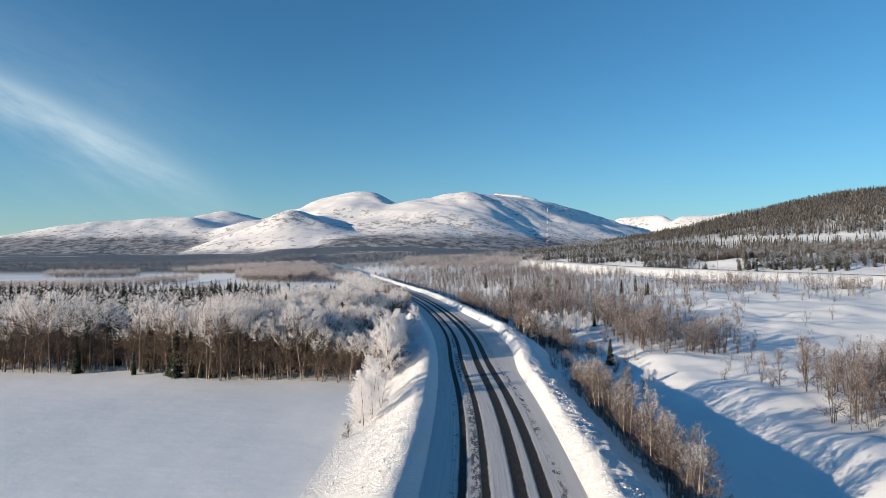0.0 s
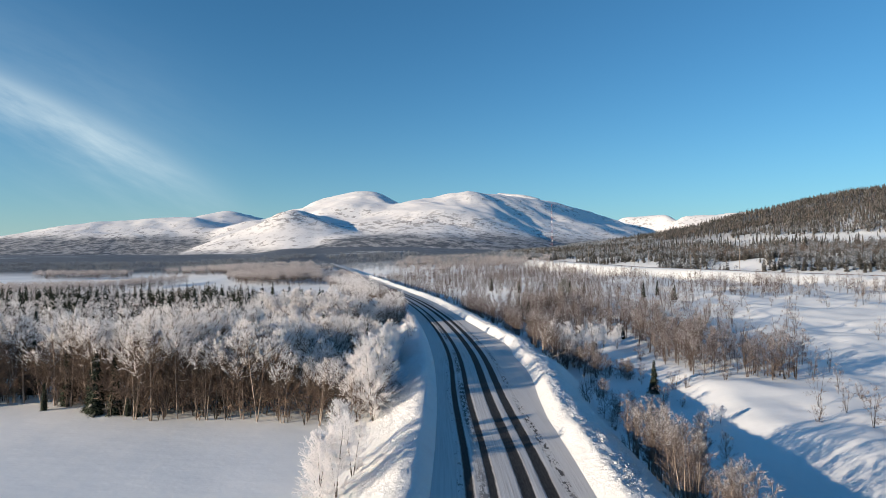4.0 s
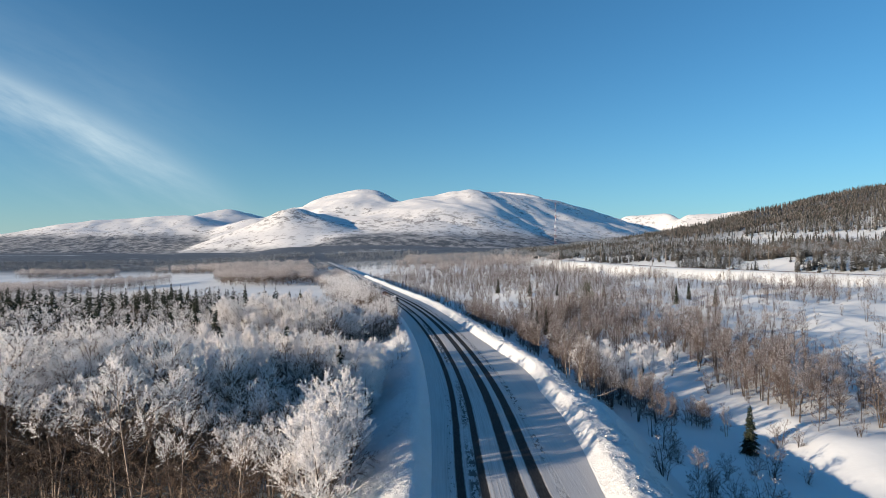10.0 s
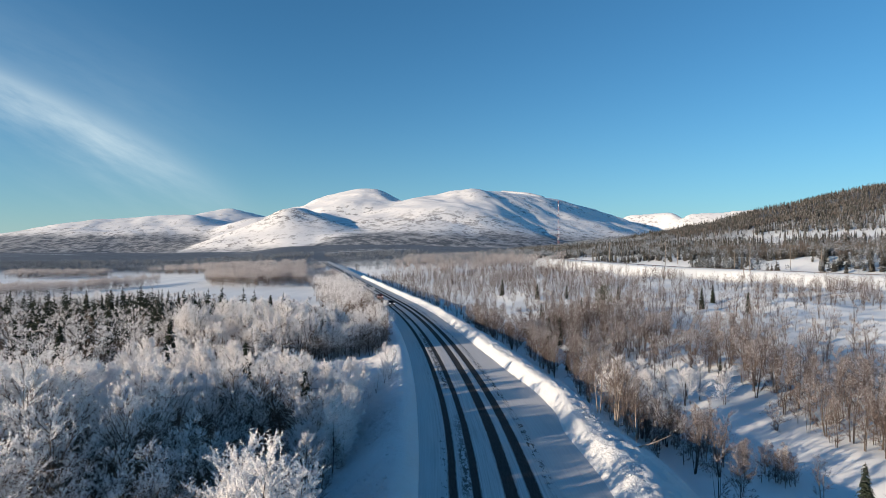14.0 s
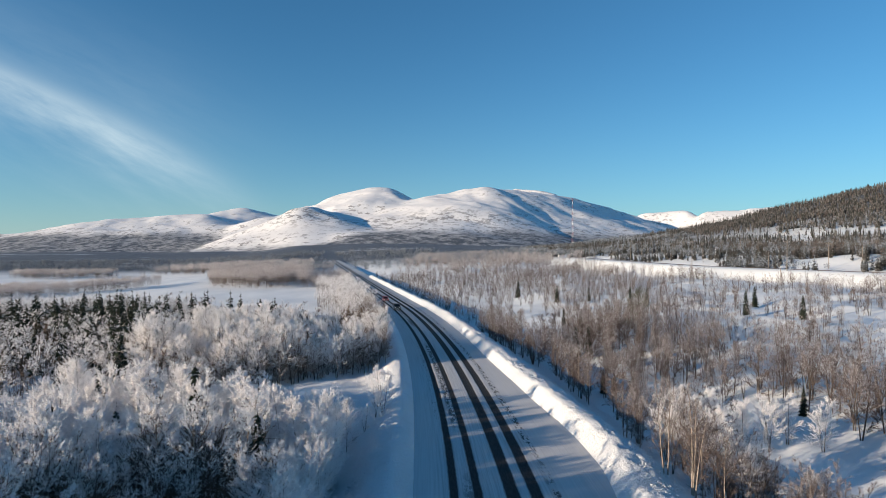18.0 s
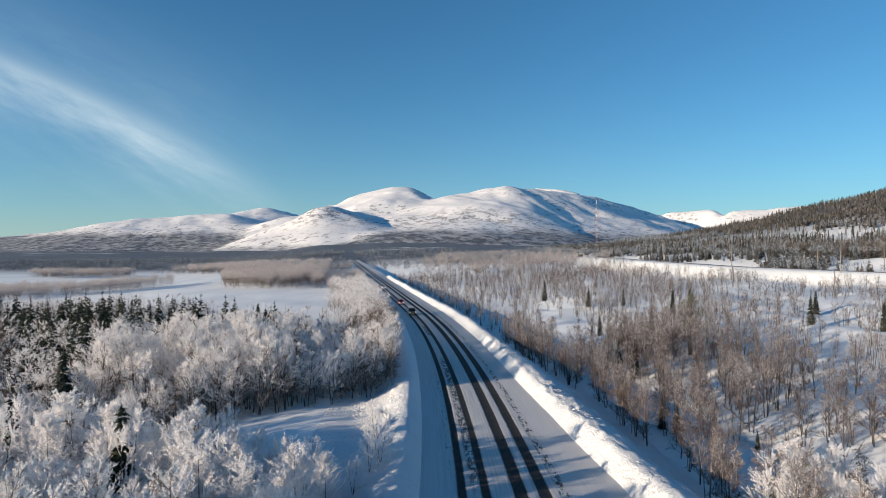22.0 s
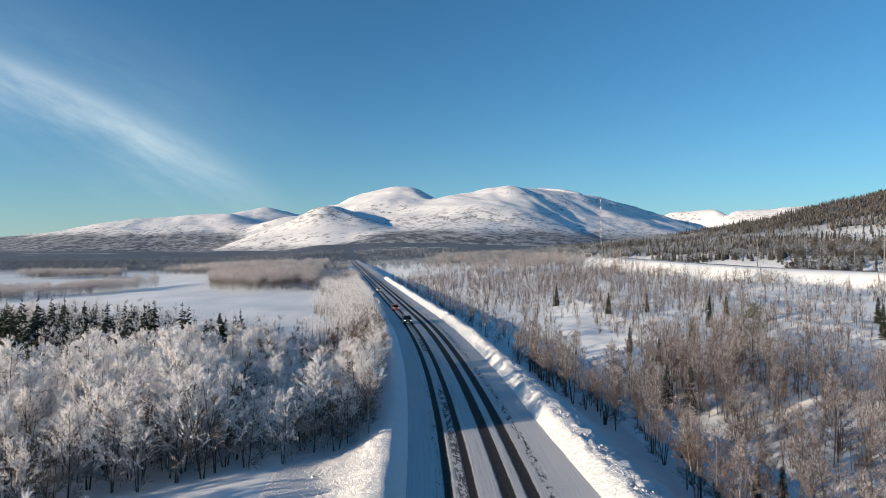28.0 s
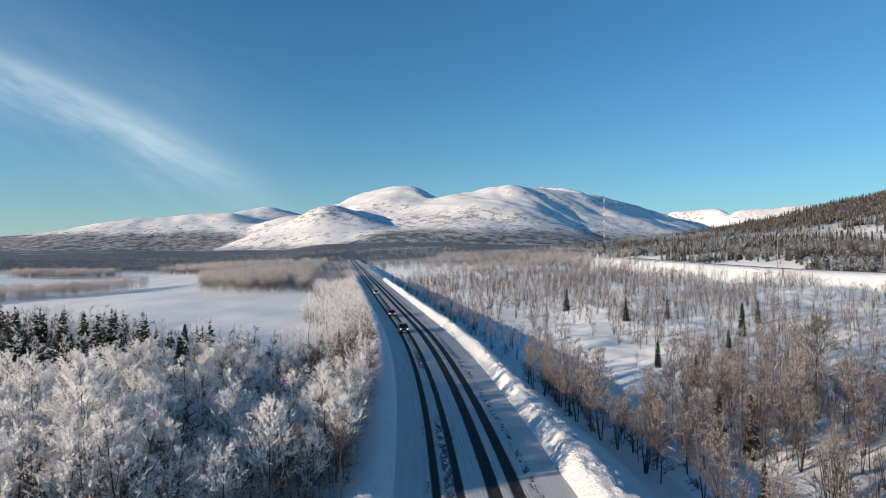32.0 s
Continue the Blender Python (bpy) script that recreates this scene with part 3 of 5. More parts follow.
def spruce_shape(seed, height, tiers=16, per=11, width=0.13, tufts=5, fan=0.20):
    """A spruce: (trunk), (boughs as drooping two-sided fans with hanging twigs)."""
    r = np.random.RandomState(seed)
    t = np.linspace(0, 1, 5)
    line = np.stack([0 * t, 0 * t, -0.3 + (height + 0.2) * t], -1)
    trunk = tube(line, (0.013 * height + 0.02) * (1 - 0.9 * t), 6)
    fans = []
    for i in range(tiers):
        q = 0.04 + 0.94 * (i + r.uniform(-0.3, 0.3)) / tiers
        R = height * width * max(0.02, 1 - q) ** 0.8 * r.uniform(0.80, 1.12) + 0.09
        n = max(4, int(per * (1 - 0.5 * q)))
        for j in range(n):
            a = (j + 0.5 * (i % 2)) * 6.283 / n + r.uniform(-0.4, 0.4)
            L = R * r.uniform(0.55, 1.25)
            out, side = np.array([math.cos(a), math.sin(a), 0]), np.array([-math.sin(a), math.cos(a), 0])
            o = np.array([0, 0, height * q + r.uniform(-0.5, 0.5) * height / tiers])
            drop, w = -r.uniform(0.15, 0.5) * L, fan * L + 0.04
            mid = o + out * L * 0.55 + [0, 0, drop * 0.35]
            tip = o + out * L + [0, 0, drop]
            co = np.array([o, mid + side * w, tip, mid - side * w, mid + [0, 0, -0.2 * L - 0.08]])
            fans.append((co, np.array([(0, 1, 2), (0, 2, 3), (0, 4, 1), (4, 2, 1), (0, 3, 4), (4, 3, 2)])))
            if tufts:
                w0 = r.uniform(0.25, 1.05, tufts)
                p = o + (tip - o) * w0[:, None] + side * (r.uniform(-1, 1, tufts) * w)[:, None]
                d = unit(out * 0.7 + side * r.uniform(-1, 1, tufts)[:, None] + np.array([0, 0, -0.7]))
                fans.append(blades(p, d, np.full(tufts, 0.2 * R + 0.14), np.full(tufts, 0.06 * R + 0.04), r))
    top = np.array([0, 0, height * 0.9])
    fans.append(blades(np.repeat(top[None], 4, 0), np.repeat([[0, 0, 1.0]], 4, 0), np.full(4, height * 0.11), np.full(4, 0.09), r))
    return trunk, merge(fans)


def far_birch_shape(seed, height, blades_=60, fine=1.0):
    """A small crown of loose flakes on a thin stem, for woods far off."""
    r = np.random.RandomState(seed)
    trunk = tube([[0, 0, -0.3], [0.1, 0, height * 0.8]], [0.05, 0.02], 3)

    def flakes(n, zmid, zs, wide, up, slim):
        p = unit(r.normal(size=(n, 3))) * (r.rand(n) ** 0.45)[:, None] * [wide * height, wide * height, zs * height] + [0, 0, height * zmid]
        d = unit(r.normal(size=(n, 3)) + [0, 0, up])
        return blades(p, d, r.uniform(0.7, 1.5, n) * height * 0.080 * fine, r.uniform(0.7, 1.4, n) * height * 0.050 * fine * slim, r)

    return trunk, flakes(blades_ * 3 // 5, 0.70, 0.28, 0.27, 0.4, 1.0), flakes(blades_ * 2 // 5, 0.36, 0.34, 0.24, 2.5, 0.5)


def far_spruce_shape(seed, height):
    """A slim ragged spire for spruces far off."""
    r = np.random.RandomState(seed)
    out = []
    for i in range(5):
        z0, z1 = height * (0.04 + 0.18 * i), height * (0.36 + 0.16 * i)
        R = height * (0.135 - 0.023 * i)
        a = np.arange(5) * 1.2566 + r.uniform(0, 1)
        w = R * r.uniform(0.55, 1.3, 5)
        co = np.stack([np.cos(a) * w, np.sin(a) * w, z0 + r.uniform(-0.09, 0.07, 5) * height], -1)
        co = np.concatenate([co, [[0, 0, z1]]])
        out.append((co, np.array([(j, (j + 1) % 5, 5) for j in range(5)])))
    return merge(out)


def mesh_of(name, shape, mat):
    co, tri = shape
    me = bpy.data.meshes.new(name)
    me.vertices.add(len(co))
    me.vertices.foreach_set("co", np.ascontiguousarray(co, dtype=np.float32).ravel())
    me.loops.add(tri.size)
    me.loops.foreach_set("vertex_index", np.ascontiguousarray(tri, dtype=np.int32).ravel())
    me.polygons.add(len(tri))
    me.polygons.foreach_set("loop_start", np.arange(0, tri.size, 3, dtype=np.int32))
    me.update(calc_edges=True)
    me.materials.append(mat)
    return me


def part(name, me, parent, label=""):
    """Links a mesh as one object under a thing or a part."""
    ob = new(name, me)
    ob.parent = parent
    return tagged(ob, label)


def thing(name, label, category, group=""):
    return tagged(new(name), label, category, group)


def scatter(shapes, x, y, scale, rng, sink=0.05):
    """Many shapes at places on the ground, joined: vertices and triangles."""
    z = ground_z(x, y) - sink
    turn, pick = rng.uniform(0, 6.283, len(x)), rng.randint(0, len(shapes), len(x))
    cos, tris, base = [], [], 0
    for k, (co, tri) in enumerate(shapes):
        i = np.nonzero(pick == k)[0]
        if not len(i):
            continue
        c, s = np.cos(turn[i])[:, None], np.sin(turn[i])[:, None]
        q = np.stack([co[None, :, 0] * c - co[None, :, 1] * s, co[None, :, 0] * s + co[None, :, 1] * c, np.repeat(co[None, :, 2], len(i), 0)], -1)
        q = q * scale[i][:, None, None] + np.stack([x[i], y[i], z[i]], -1)[:, None]
        cos.append(q.reshape(-1, 3))
        tris.append((tri[None] + (base + np.arange(len(i)) * len(co))[:, None, None]).reshape(-1, 3))
        base += q.shape[0] * q.shape[1]
    return np.concatenate(cos), np.concatenate(tris)


def sample(n, x0, x1, y0, y1, keep, rng):
    """Random places in a box for which keep(x, y) gives a chance."""
    x, y = rng.uniform(x0, x1, n), rng.uniform(y0, y1, n)
    ok = rng.rand(n) < keep(x, y)
    return x[ok], y[ok]


# ---- where things grow ----


def wood_end(x):
    """How far the wood on the left reaches."""
    return 203 + 0.60 * np.clip(-24 - np.asarray(x, float), 0, 95) + 5 * np.sin(np.asarray(x, float) * 0.23)


def left_wood(x, y):
    """Chance of a birch in the wood on the left."""
    d = offset(x, y)
    edge = 81 + 9.5 * step(14, 62, -x) + 1.6 * np.sin(x * 0.21)
    ok = (d < -11.5 + 3.0 * step(150, 175, y)) & (y > edge) & (y < wood_end(x)) & (d > -190)
    clear = ((d > -31) & (y > 135 + 0.2 * (-d - 9)) & (y < 160 - 0.6 * (-d - 9))) | ((d > -13.5) & (y > 122) & (y < 159))
    thin = 0.55 + 0.45 * step(0.3, 0.5, vnoise(x, y, 11))
    return np.where(ok & ~clear, thin, 0.0)


def spruce_band(x, y):
    far = (x < -42) & (y > 150) & (y < wood_end(x)) & (x > -260)
    thin = 1 - (1 - step(0, 26, wood_end(x) - y)) * step(-95, -70, x)
    return np.where(far, (0.30 + 0.40 * step(-62, -84, x)) * thin * step(0.30, 0.44, vnoise(x, y, 22)) * step(156, 178, y + 0.25 * (-42 - x)), 0.0)


def grove(x, y):
    """Woods between the fields: one by the road, a strip before the lake, the row along the road."""
    d = offset(x, y)
    base = 338 + 1.1 * np.clip(x + 219, 0, 60)
    a = (x > -130 - 0.5 * (y - 372)) & (y > 356 - 0.06 * (x + 70) + 4 * np.sin(x * 0.2)) & (y < 452)
    b = (x < -178 - 0.55 * np.maximum(0, y - 410)) & (x > -430) & (y > base - 8 + 3 * np.sin(x * 0.3)) & (y < base + 44)
    c = (d > -19 - 4 * np.sin(y * 0.1)) & (y < 372)
    e = (x < -330) & (x > -420) & (y > 600) & (y < 625)
    return (a | b | c | e) & (d < -9) & (y > wood_end(x))


def field(x, y):
    """The open snow fields and the lake on the left."""
    return (y > wood_end(x)) & ~grove(x, y) & (y < 540 - 0.9 * np.clip(x + 200, -180, 0)) & (offset(x, y) < -9)


def left_far(x, y):
    """Chance of a tree in the woods beyond the fields on the left."""
    d = offset(x, y)
    beyond = (d < -9) & (y > 200) & ~field(x, y) & (y > wood_end(x))
    return np.where(beyond, np.where(grove(x, y), 0.95, 0.30 * step(0.3, 0.5, vnoise(x, y, 60))), 0.0)


def right_brush(x, y):
    """Chance of a bare birch or willow on the rough ground on the right."""
    d = offset(x, y)
    rx, _ = rail_at(y)
    lean = 0.13 * step(155, 190, y) * (1 - 0.5 * step(45, 80, x)) - 0.05 * (1 - step(150, 172, y)) * step(16, 22, d) * (1 - step(30, 36, d))
    lean = lean + 0.05 * step(33, 37, d) * step(97, 102, y) * (1 - step(125, 140, y)) * (1 - step(56, 66, x))
    lean = lean + 0.12 * step(17, 21, x) * (1 - step(46, 54, x)) * step(157, 162, y) * (1 - step(205, 215, y))
    patch = step(0.45, 0.49, vnoise(x, y, 17) * 0.68 + vnoise(x, y, 5) * 0.32 + lean)
    open_ = np.exp(-((x - 62) / 15) ** 2 - ((y - 204) / 9) ** 2) + np.exp(-((x - 35) / 6) ** 2 - ((y - 154) / 5) ** 2) + np.exp(-((x - 90) / 22) ** 2 - ((y - 240) / 10) ** 2)
    open_ = open_ + np.exp(-((x - 90) / 28) ** 2 - ((y - 184) / 15) ** 2) + np.exp(-((x - 95) / 24) ** 2 - ((y - 293) / 17) ** 2) + np.exp(-((x - 62) / 16) ** 2 - ((y - 158) / 9) ** 2)
    patch = patch * (1 - 0.9 * np.clip(open_ * 1.3, 0, 1))
    row = np.exp(-((d - bank_foot(y) - 2.2) / 1.9) ** 2) * step(100, 106, y)
    brook = step(14, 20, d) * (1 - step(30, 38, d)) * (1 - step(100, 122, y))
    pond = step(7, 11, x) * (1 - step(19, 25, x)) * step(180, 190, y) * (1 - step(245, 275, y))
    near = 1 - 0.85 * (1 - step(93, 101, y)) * (1 - step(36, 44, x))
    hollow = 1 - 0.95 * (1 - step(143, 160, y)) * step(14, 17, d) * (1 - step(31, 35.5, d))
    # two thickets stand in the open snow near the brook; the slope beyond is almost bare
    one = (x > 35) & (x < 59 + 3 * np.sin(y * 0.4)) & (y > 104 + 2 * np.sin(x * 0.5)) & (y < 140)
    two = (x > 43 + 0.43 * (y - 58) + 2 * np.sin(y * 0.6)) & (x < 84) & (y < 95)
    gate = np.where((d > 26) & (y < 143) & ~one & ~two, 0.05, 1.0) * (1 - 0.88 * step(66, 76, x) * step(95, 104, y) * (1 - step(196, 212, y)))
    patch = np.maximum(patch, np.where(one | two, 0.75, 0.0)) * gate
    chance = np.maximum(patch * 0.95 * near * hollow, row * 0.8) * (1 - 0.97 * np.maximum(brook, pond))
    return np.where((d > bank_foot(y) + 0.9) & (y > np.where(x > 42, 56, 88)) & (x < rx - 8 - 5 * step(140, 190, y) * (1 - step(380, 430, y))), chance, 0.0)


def apart(x, y, gap):
    """Drops places that stand too near an earlier one."""
    cells, keep = {}, []
    for i, (a, b) in enumerate(zip(x, y)):
        c, e = int(a // gap), int(b // gap)
        if all((a - x[j]) ** 2 + (b - y[j]) ** 2 >= gap * gap for u in (-1, 0, 1) for v in (-1, 0, 1) for j in cells.get((c + u, e + v), ())):
            cells.setdefault((c, e), []).append(i)
            keep.append(i)
    return x[keep], y[keep]


# ---- trees near the road, each a thing of its own ----


class Kind:
    """A kind of tree in a few shapes, which its copies share."""

    def __init__(self, name, shapes, names, mats, labels, category, group):
        self.made, self.count, self.labels = [], 0, labels
        for shape in shapes:
            base = thing(name, labels[0], category, group)
            for piece, mesh, mat in zip(names, shape, mats):
                for one in mesh if isinstance(mesh, list) else [mesh]:
                    part(piece, mesh_of(name + "_" + piece, one, mat), base)
            self.made.append([base, False])

    def put(self, x, y, size, turn, pick, label=0, sink=0.05):
        slot = self.made[pick % len(self.made)]
        m = Matrix.LocRotScale((x, y, float(ground_z(x, y)) - sink), Euler((0, 0, turn)), (size, size, size))
        if slot[1]:
            ob = copy_thing(slot[0], m)
        else:
            ob, slot[1] = slot[0], True
        ob.matrix_basis = m
        self.count += 1
        return tagged(ob, self.labels[label])


R = np.random.RandomState(11)
SHORE = ((-42.2, 86.0, 1.35), (-40.0, 86.2, 1.25), (-43.4, 87.2, 1.1), (-48.7, 90.5, 1.2), (-36.9, 85.4, 0.7), (-60, 89.5, 0.9), (-38.1, 85.6, 0.5), (-50, 88.2, 0.6))
WOODY = ("trunk", "crown", "inner_crown")
BIRCH_TALL = Kind("frosted_birch", [birch_shape(20 + i, 10.0, 1 + i % 3, 34, 12, 30, 0.24, 0.17, 0.042, 0.12, 0.58, fat=0.85, loose=0.75) for i in range(6)],
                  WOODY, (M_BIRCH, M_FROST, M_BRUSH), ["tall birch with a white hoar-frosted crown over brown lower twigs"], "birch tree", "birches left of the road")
BIRCH_FROST = Kind("young_frosted_birch", [birch_shape(40 + i, 7.0, 1 + i % 3, 36, 13, 31, 0.25, 0.15, 0.050, 0.10, 0.2, rise=36, loose=0.8) for i in range(6)],
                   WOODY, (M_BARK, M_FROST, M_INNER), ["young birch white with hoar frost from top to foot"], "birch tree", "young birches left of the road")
BIRCH_EDGE = Kind("hoary_birch", [birch_shape(60 + i, 7.5, 1 + i % 3, 34, 12, 30, 0.26, 0.17, 0.040, 0.05, 0.30, rise=34, loose=0.75) for i in range(5)],
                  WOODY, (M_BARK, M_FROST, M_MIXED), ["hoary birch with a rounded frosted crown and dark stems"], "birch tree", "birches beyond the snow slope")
BIRCH_BARE = Kind("bare_birch", [birch_shape(50 + i, 6.0, 1 + (i * 2) % 5, 28, 7, 17, 0.22, 0.24, 0.023, 0.10, 0.52, rise=42, fat=0.85) for i in range(7)],
                  WOODY, (M_BARK, M_GREY, M_BARE), ["slender leafless birch with brown twigs standing in snow"], "birch tree", "leafless birches right of the road")
BIRCH_RIME = Kind("rimed_birch", [birch_shape(70 + i, 6.5, 1 + i % 3, 30, 7, 14, 0.17, 0.22, 0.025, 0.14, 0.70, rise=44) for i in range(5)],
                  WOODY, (M_BIRCH, M_HALF, M_BARE), ["birch with rime on brown twigs beside the snow bank"], "birch tree", "birches along the road")
BUSH = Kind("willow_bush", [birch_shape(90 + i, 2.4, 6, 30, 4, 5, 0.24, 0.26, 0.026, 0.10, 0.55, 4, 3, 0.10) for i in range(4)],
            ("stem", "crown", "inner_crown"), (M_BARK, M_HALF, M_BARE), ["low leafless willow bush poking out of the snow"], "bush", "willow bushes")
SPRUCE = Kind("spruce", [spruce_shape(110 + i, 6.0, 30, 13, 0.125 + 0.013 * i, 6, 0.26) for i in range(4)],
              ("trunk", "crown"), (M_BARK, M_NEEDLE), ["dark green spruce dusted with snow", "small dark spruce standing alone in the snow"], "spruce tree", "spruces")


PINE = Kind("pine", [birch_shape(400, 9.0, 1, 26, 10, 22, 0.22, 0.28, 0.045, 0.30, 0.0, rise=22, fat=1.3)],
            ("trunk", "crown", "branches"), (M_BARK, M_PINE, M_BARK), ["broad grey-green pine dusted with frost"], "pine tree", "pines")


def far_from(x, y, px, py, dist):
    """Places that keep clear of the trees that stand singly."""
    k = np.ones(len(x), bool)
    for a, b in zip(px, py):
        k &= (x - a) ** 2 + (y - b) ** 2 > dist * dist
    return k


def plant(kind, x, y, lo, hi, label=0):
    for a, b in zip(x, y):
        kind.put(float(a), float(b), R.uniform(lo, hi), R.uniform(0, 6.28), R.randint(99), label)


# the clump on the embankment
for x, y, s in ((-8.8, 57.5, 0.58), (-8.2, 60, 0.62), (-9.4, 59.5, 0.5), (-7.6, 63.5, 0.52), (-9.0, 66, 0.6), (-8.4, 81, 0.8), (-9.2, 86, 0.95), (-10.4, 83, 0.85), (-11, 90, 0.9), (-8.5, 90, 0.7)):
    BIRCH_FROST.put(x, y, s * 1.35, R.uniform(0, 6), R.randint(9))
# the edge of the wood, and the trees that the road passes nearest
x, y = sample(12000, -95, -6, 80, 128, left_wood, R)
order = np.argsort(np.where(y < 93, 0, 40) + np.maximum(0, -x - 18))
x, y = apart(x[order], y[order], 2.1)
TALL = (x[:270], y[:270])
for a, b in zip(*TALL):
    if b < 114 + 6 * math.sin(a * 0.25):
        BIRCH_TALL.put(float(a), float(b), R.uniform(0.82, 1.18) * (1.04 - 0.26 * float(step(90, 114, b)) - 0.47 * float(step(-30, -15, offset(a, b)) * (1 - step(108, 114, b)))), R.uniform(0, 6.28), R.randint(99))
    else:
        BIRCH_FROST.put(float(a), float(b), R.uniform(0.8, 1.2) * (1 - 0.35 * float(step(120, 127, b))) * (1 - 0.3 * float(step(-24, -14, offset(a, b)))), R.uniform(0, 6.28), R.randint(99))
x, y = sample(12000, -75, -6, 116, 206, lambda a, b: left_wood(a, b) * (1 - 0.85 * spruce_band(a, b)), R)
order = np.argsort(np.maximum(0, -offset(x, y) - 14) + 0.35 * np.maximum(0, y - 165))
k = far_from(x[order], y[order], *TALL, 2.0)
x, y = apart(x[order][k], y[order][k], 2.3)
YOUNG = (x[:300], y[:300])
for a, b in zip(*YOUNG):
    if b < 138:
        BIRCH_FROST.put(float(a), float(b), R.uniform(0.75, 1.2) * (1 - 0.3 * float(step(-24, -14, offset(a, b)))) * (1 - 0.24 * float(step(122, 127, b) * (1 - step(137, 143, b))) - 0.25 * float(step(137, 143, b))), R.uniform(0, 6.28), R.randint(99))
    else:
        BIRCH_EDGE.put(float(a), float(b), R.uniform(0.6, 1.2) * (1 - 0.24 * float(step(-27, -18, offset(a, b)))) * (1.12 - 0.36 * float(step(160, 205, b)) - 0.45 * float(1 - step(146, 156, b))), R.uniform(0, 6.28), R.randint(99))
for i in range(16):
    yy = 108 + 0.95 * i
    BIRCH_FROST.put(float(road_x(yy)) - R.uniform(11.8, 16.5), yy, R.uniform(0.55, 0.82), R.uniform(0, 6), R.randint(9))
NEAR_LEFT = (np.r_[TALL[0], YOUNG[0]], np.r_[TALL[1], YOUNG[1]])
# saplings on the open slope
for x, y, s in ((-8.4, 134.2, 0.40), (-8.9, 133.0, 0.30), (-9.6, 131, 0.22), (-13.5, 128, 0.5), (-16, 127, 0.6), (-18, 131, 0.5), (-12.2, 131.5, 0.42), (-21, 129.5, 0.62), (-23.5, 131, 0.5), (-15, 131.8, 0.46), (-27, 130.5, 0.66),
                (-11.6, 124.5, 0.55), (-13.2, 123, 0.62), (-17.5, 125.2, 0.66), (-19.6, 127.4, 0.64), (-24, 127.4, 0.7), (-31, 131, 0.72), (-34, 129, 0.7), (-29, 127.6, 0.66), (-37.5, 131.5, 0.7), (-10.6, 127.6, 0.4)):
    BIRCH_FROST.put(x, y, s * 1.6, R.uniform(0, 6), R.randint(9))
# the row on the left beyond the slope
x, y = sample(2600, -48, -10, 158, 250, lambda a, b: np.where((offset(a, b) < -8.5) & (offset(a, b) > -13) & ~field(a, b), 0.3, 0), R)
plant(BIRCH_RIME, x[:60], y[:60], 0.6, 0.95)
# right: the row under the snow bank in the foreground
for i in range(70):
    yy = 33 + 38 * (i / 70.0) + R.uniform(-1, 1)
    BIRCH_RIME.put(float(road_x(yy) + R.normal(13.2, 0.9)), yy, R.uniform(0.6, 1.0), R.uniform(0, 6), R.randint(9))
for x, y, s in ((20.4, 66.5, 0.8), (21.6, 68.4, 0.95), (22.8, 70.2, 0.85), (23.6, 72.0, 0.7), (21.0, 71.4, 0.6), (24.6, 69.6, 0.62)):
    BIRCH_RIME.put(x, y, s, R.uniform(0, 6), R.randint(9))
x, y = sample(9000, -16, 78, 56, 205, right_brush, R)
order = np.argsort(np.maximum(0, offset(x, y) - 12) + 0.12 * y)
x, y = apart(x[order], y[order], 1.9)
NEAR_RIGHT = (x[:330], y[:330])
plant(BIRCH_BARE, *NEAR_RIGHT, 0.6, 1.2)
# the thicket that slants down to the brook
for i in range(34):
    f = i / 33.0
    (BIRCH_RIME if i % 3 == 0 else BIRCH_BARE).put(18.4 + 10 * f + R.normal(0, 0.7), 123.5 - 17 * f + R.normal(0, 0.9), R.uniform(0.5, 0.95) * (1 - 0.35 * f), R.uniform(0, 6), R.randint(9))
for x, y, s in ((19.6, 121.3, 0.78), (20.8, 119.4, 0.7), (29.7, 84.5, 0.36), (31, 85.5, 0.3)):
    BIRCH_FROST.put(x, y, s, R.uniform(0, 6), R.randint(9))
for x, y, s in ((20.6, 101, 1.15), (21.3, 100.2, 0.8), (20.4, 90.7, 1.3), (21.6, 89.5, 1.1), (28.1, 96.5, 1.2), (26.9, 97.1, 0.9), (29.9, 94.3, 0.6), (22.3, 88.1, 0.8), (23.4, 88.3, 1.2), (24.4, 87.4, 0.9), (31.7, 102.2, 1.1), (33, 101.2, 0.8), (21.9, 103.2, 0.6)):
    BUSH.put(x, y, s, R.uniform(0, 6), R.randint(9))
for x, y, s in ((14.8, 115.1, 1.1), (15.6, 117, 1.0), (16.4, 114, 0.9), (13.9, 118, 0.95), (17.2, 120, 0.9)):
    BIRCH_RIME.put(x, y, s, R.uniform(0, 6), R.randint(9))
# hoary bushes in the hollow beside the snow bank
for x, y, s in ((17.6, 129.2, 0.50), (19.2, 130.4, 0.56), (20.6, 129.0, 0.5), (22.4, 131, 0.52), (24.2, 129.4, 0.44), (26.4, 129.4, 0.46), (28.6, 130.6, 0.42), (21.6, 127.2, 0.46), (30.5, 128.5, 0.4), (18.2, 127.0, 0.45)):
    BIRCH_FROST.put(x, y, s * 1.5, R.uniform(0, 6), R.randint(9))
for x, y, s in ((16.2, 133.5, 0.75), (15.4, 135.2, 0.8), (15.9, 131.6, 0.7), (13.8, 151.6, 0.95), (14.4, 149.5, 0.85), (13.2, 154, 0.9), (22, 134, 0.6), (25, 133.5, 0.6)):
    BIRCH_RIME.put(x, y, s, R.uniform(0, 6), R.randint(9))
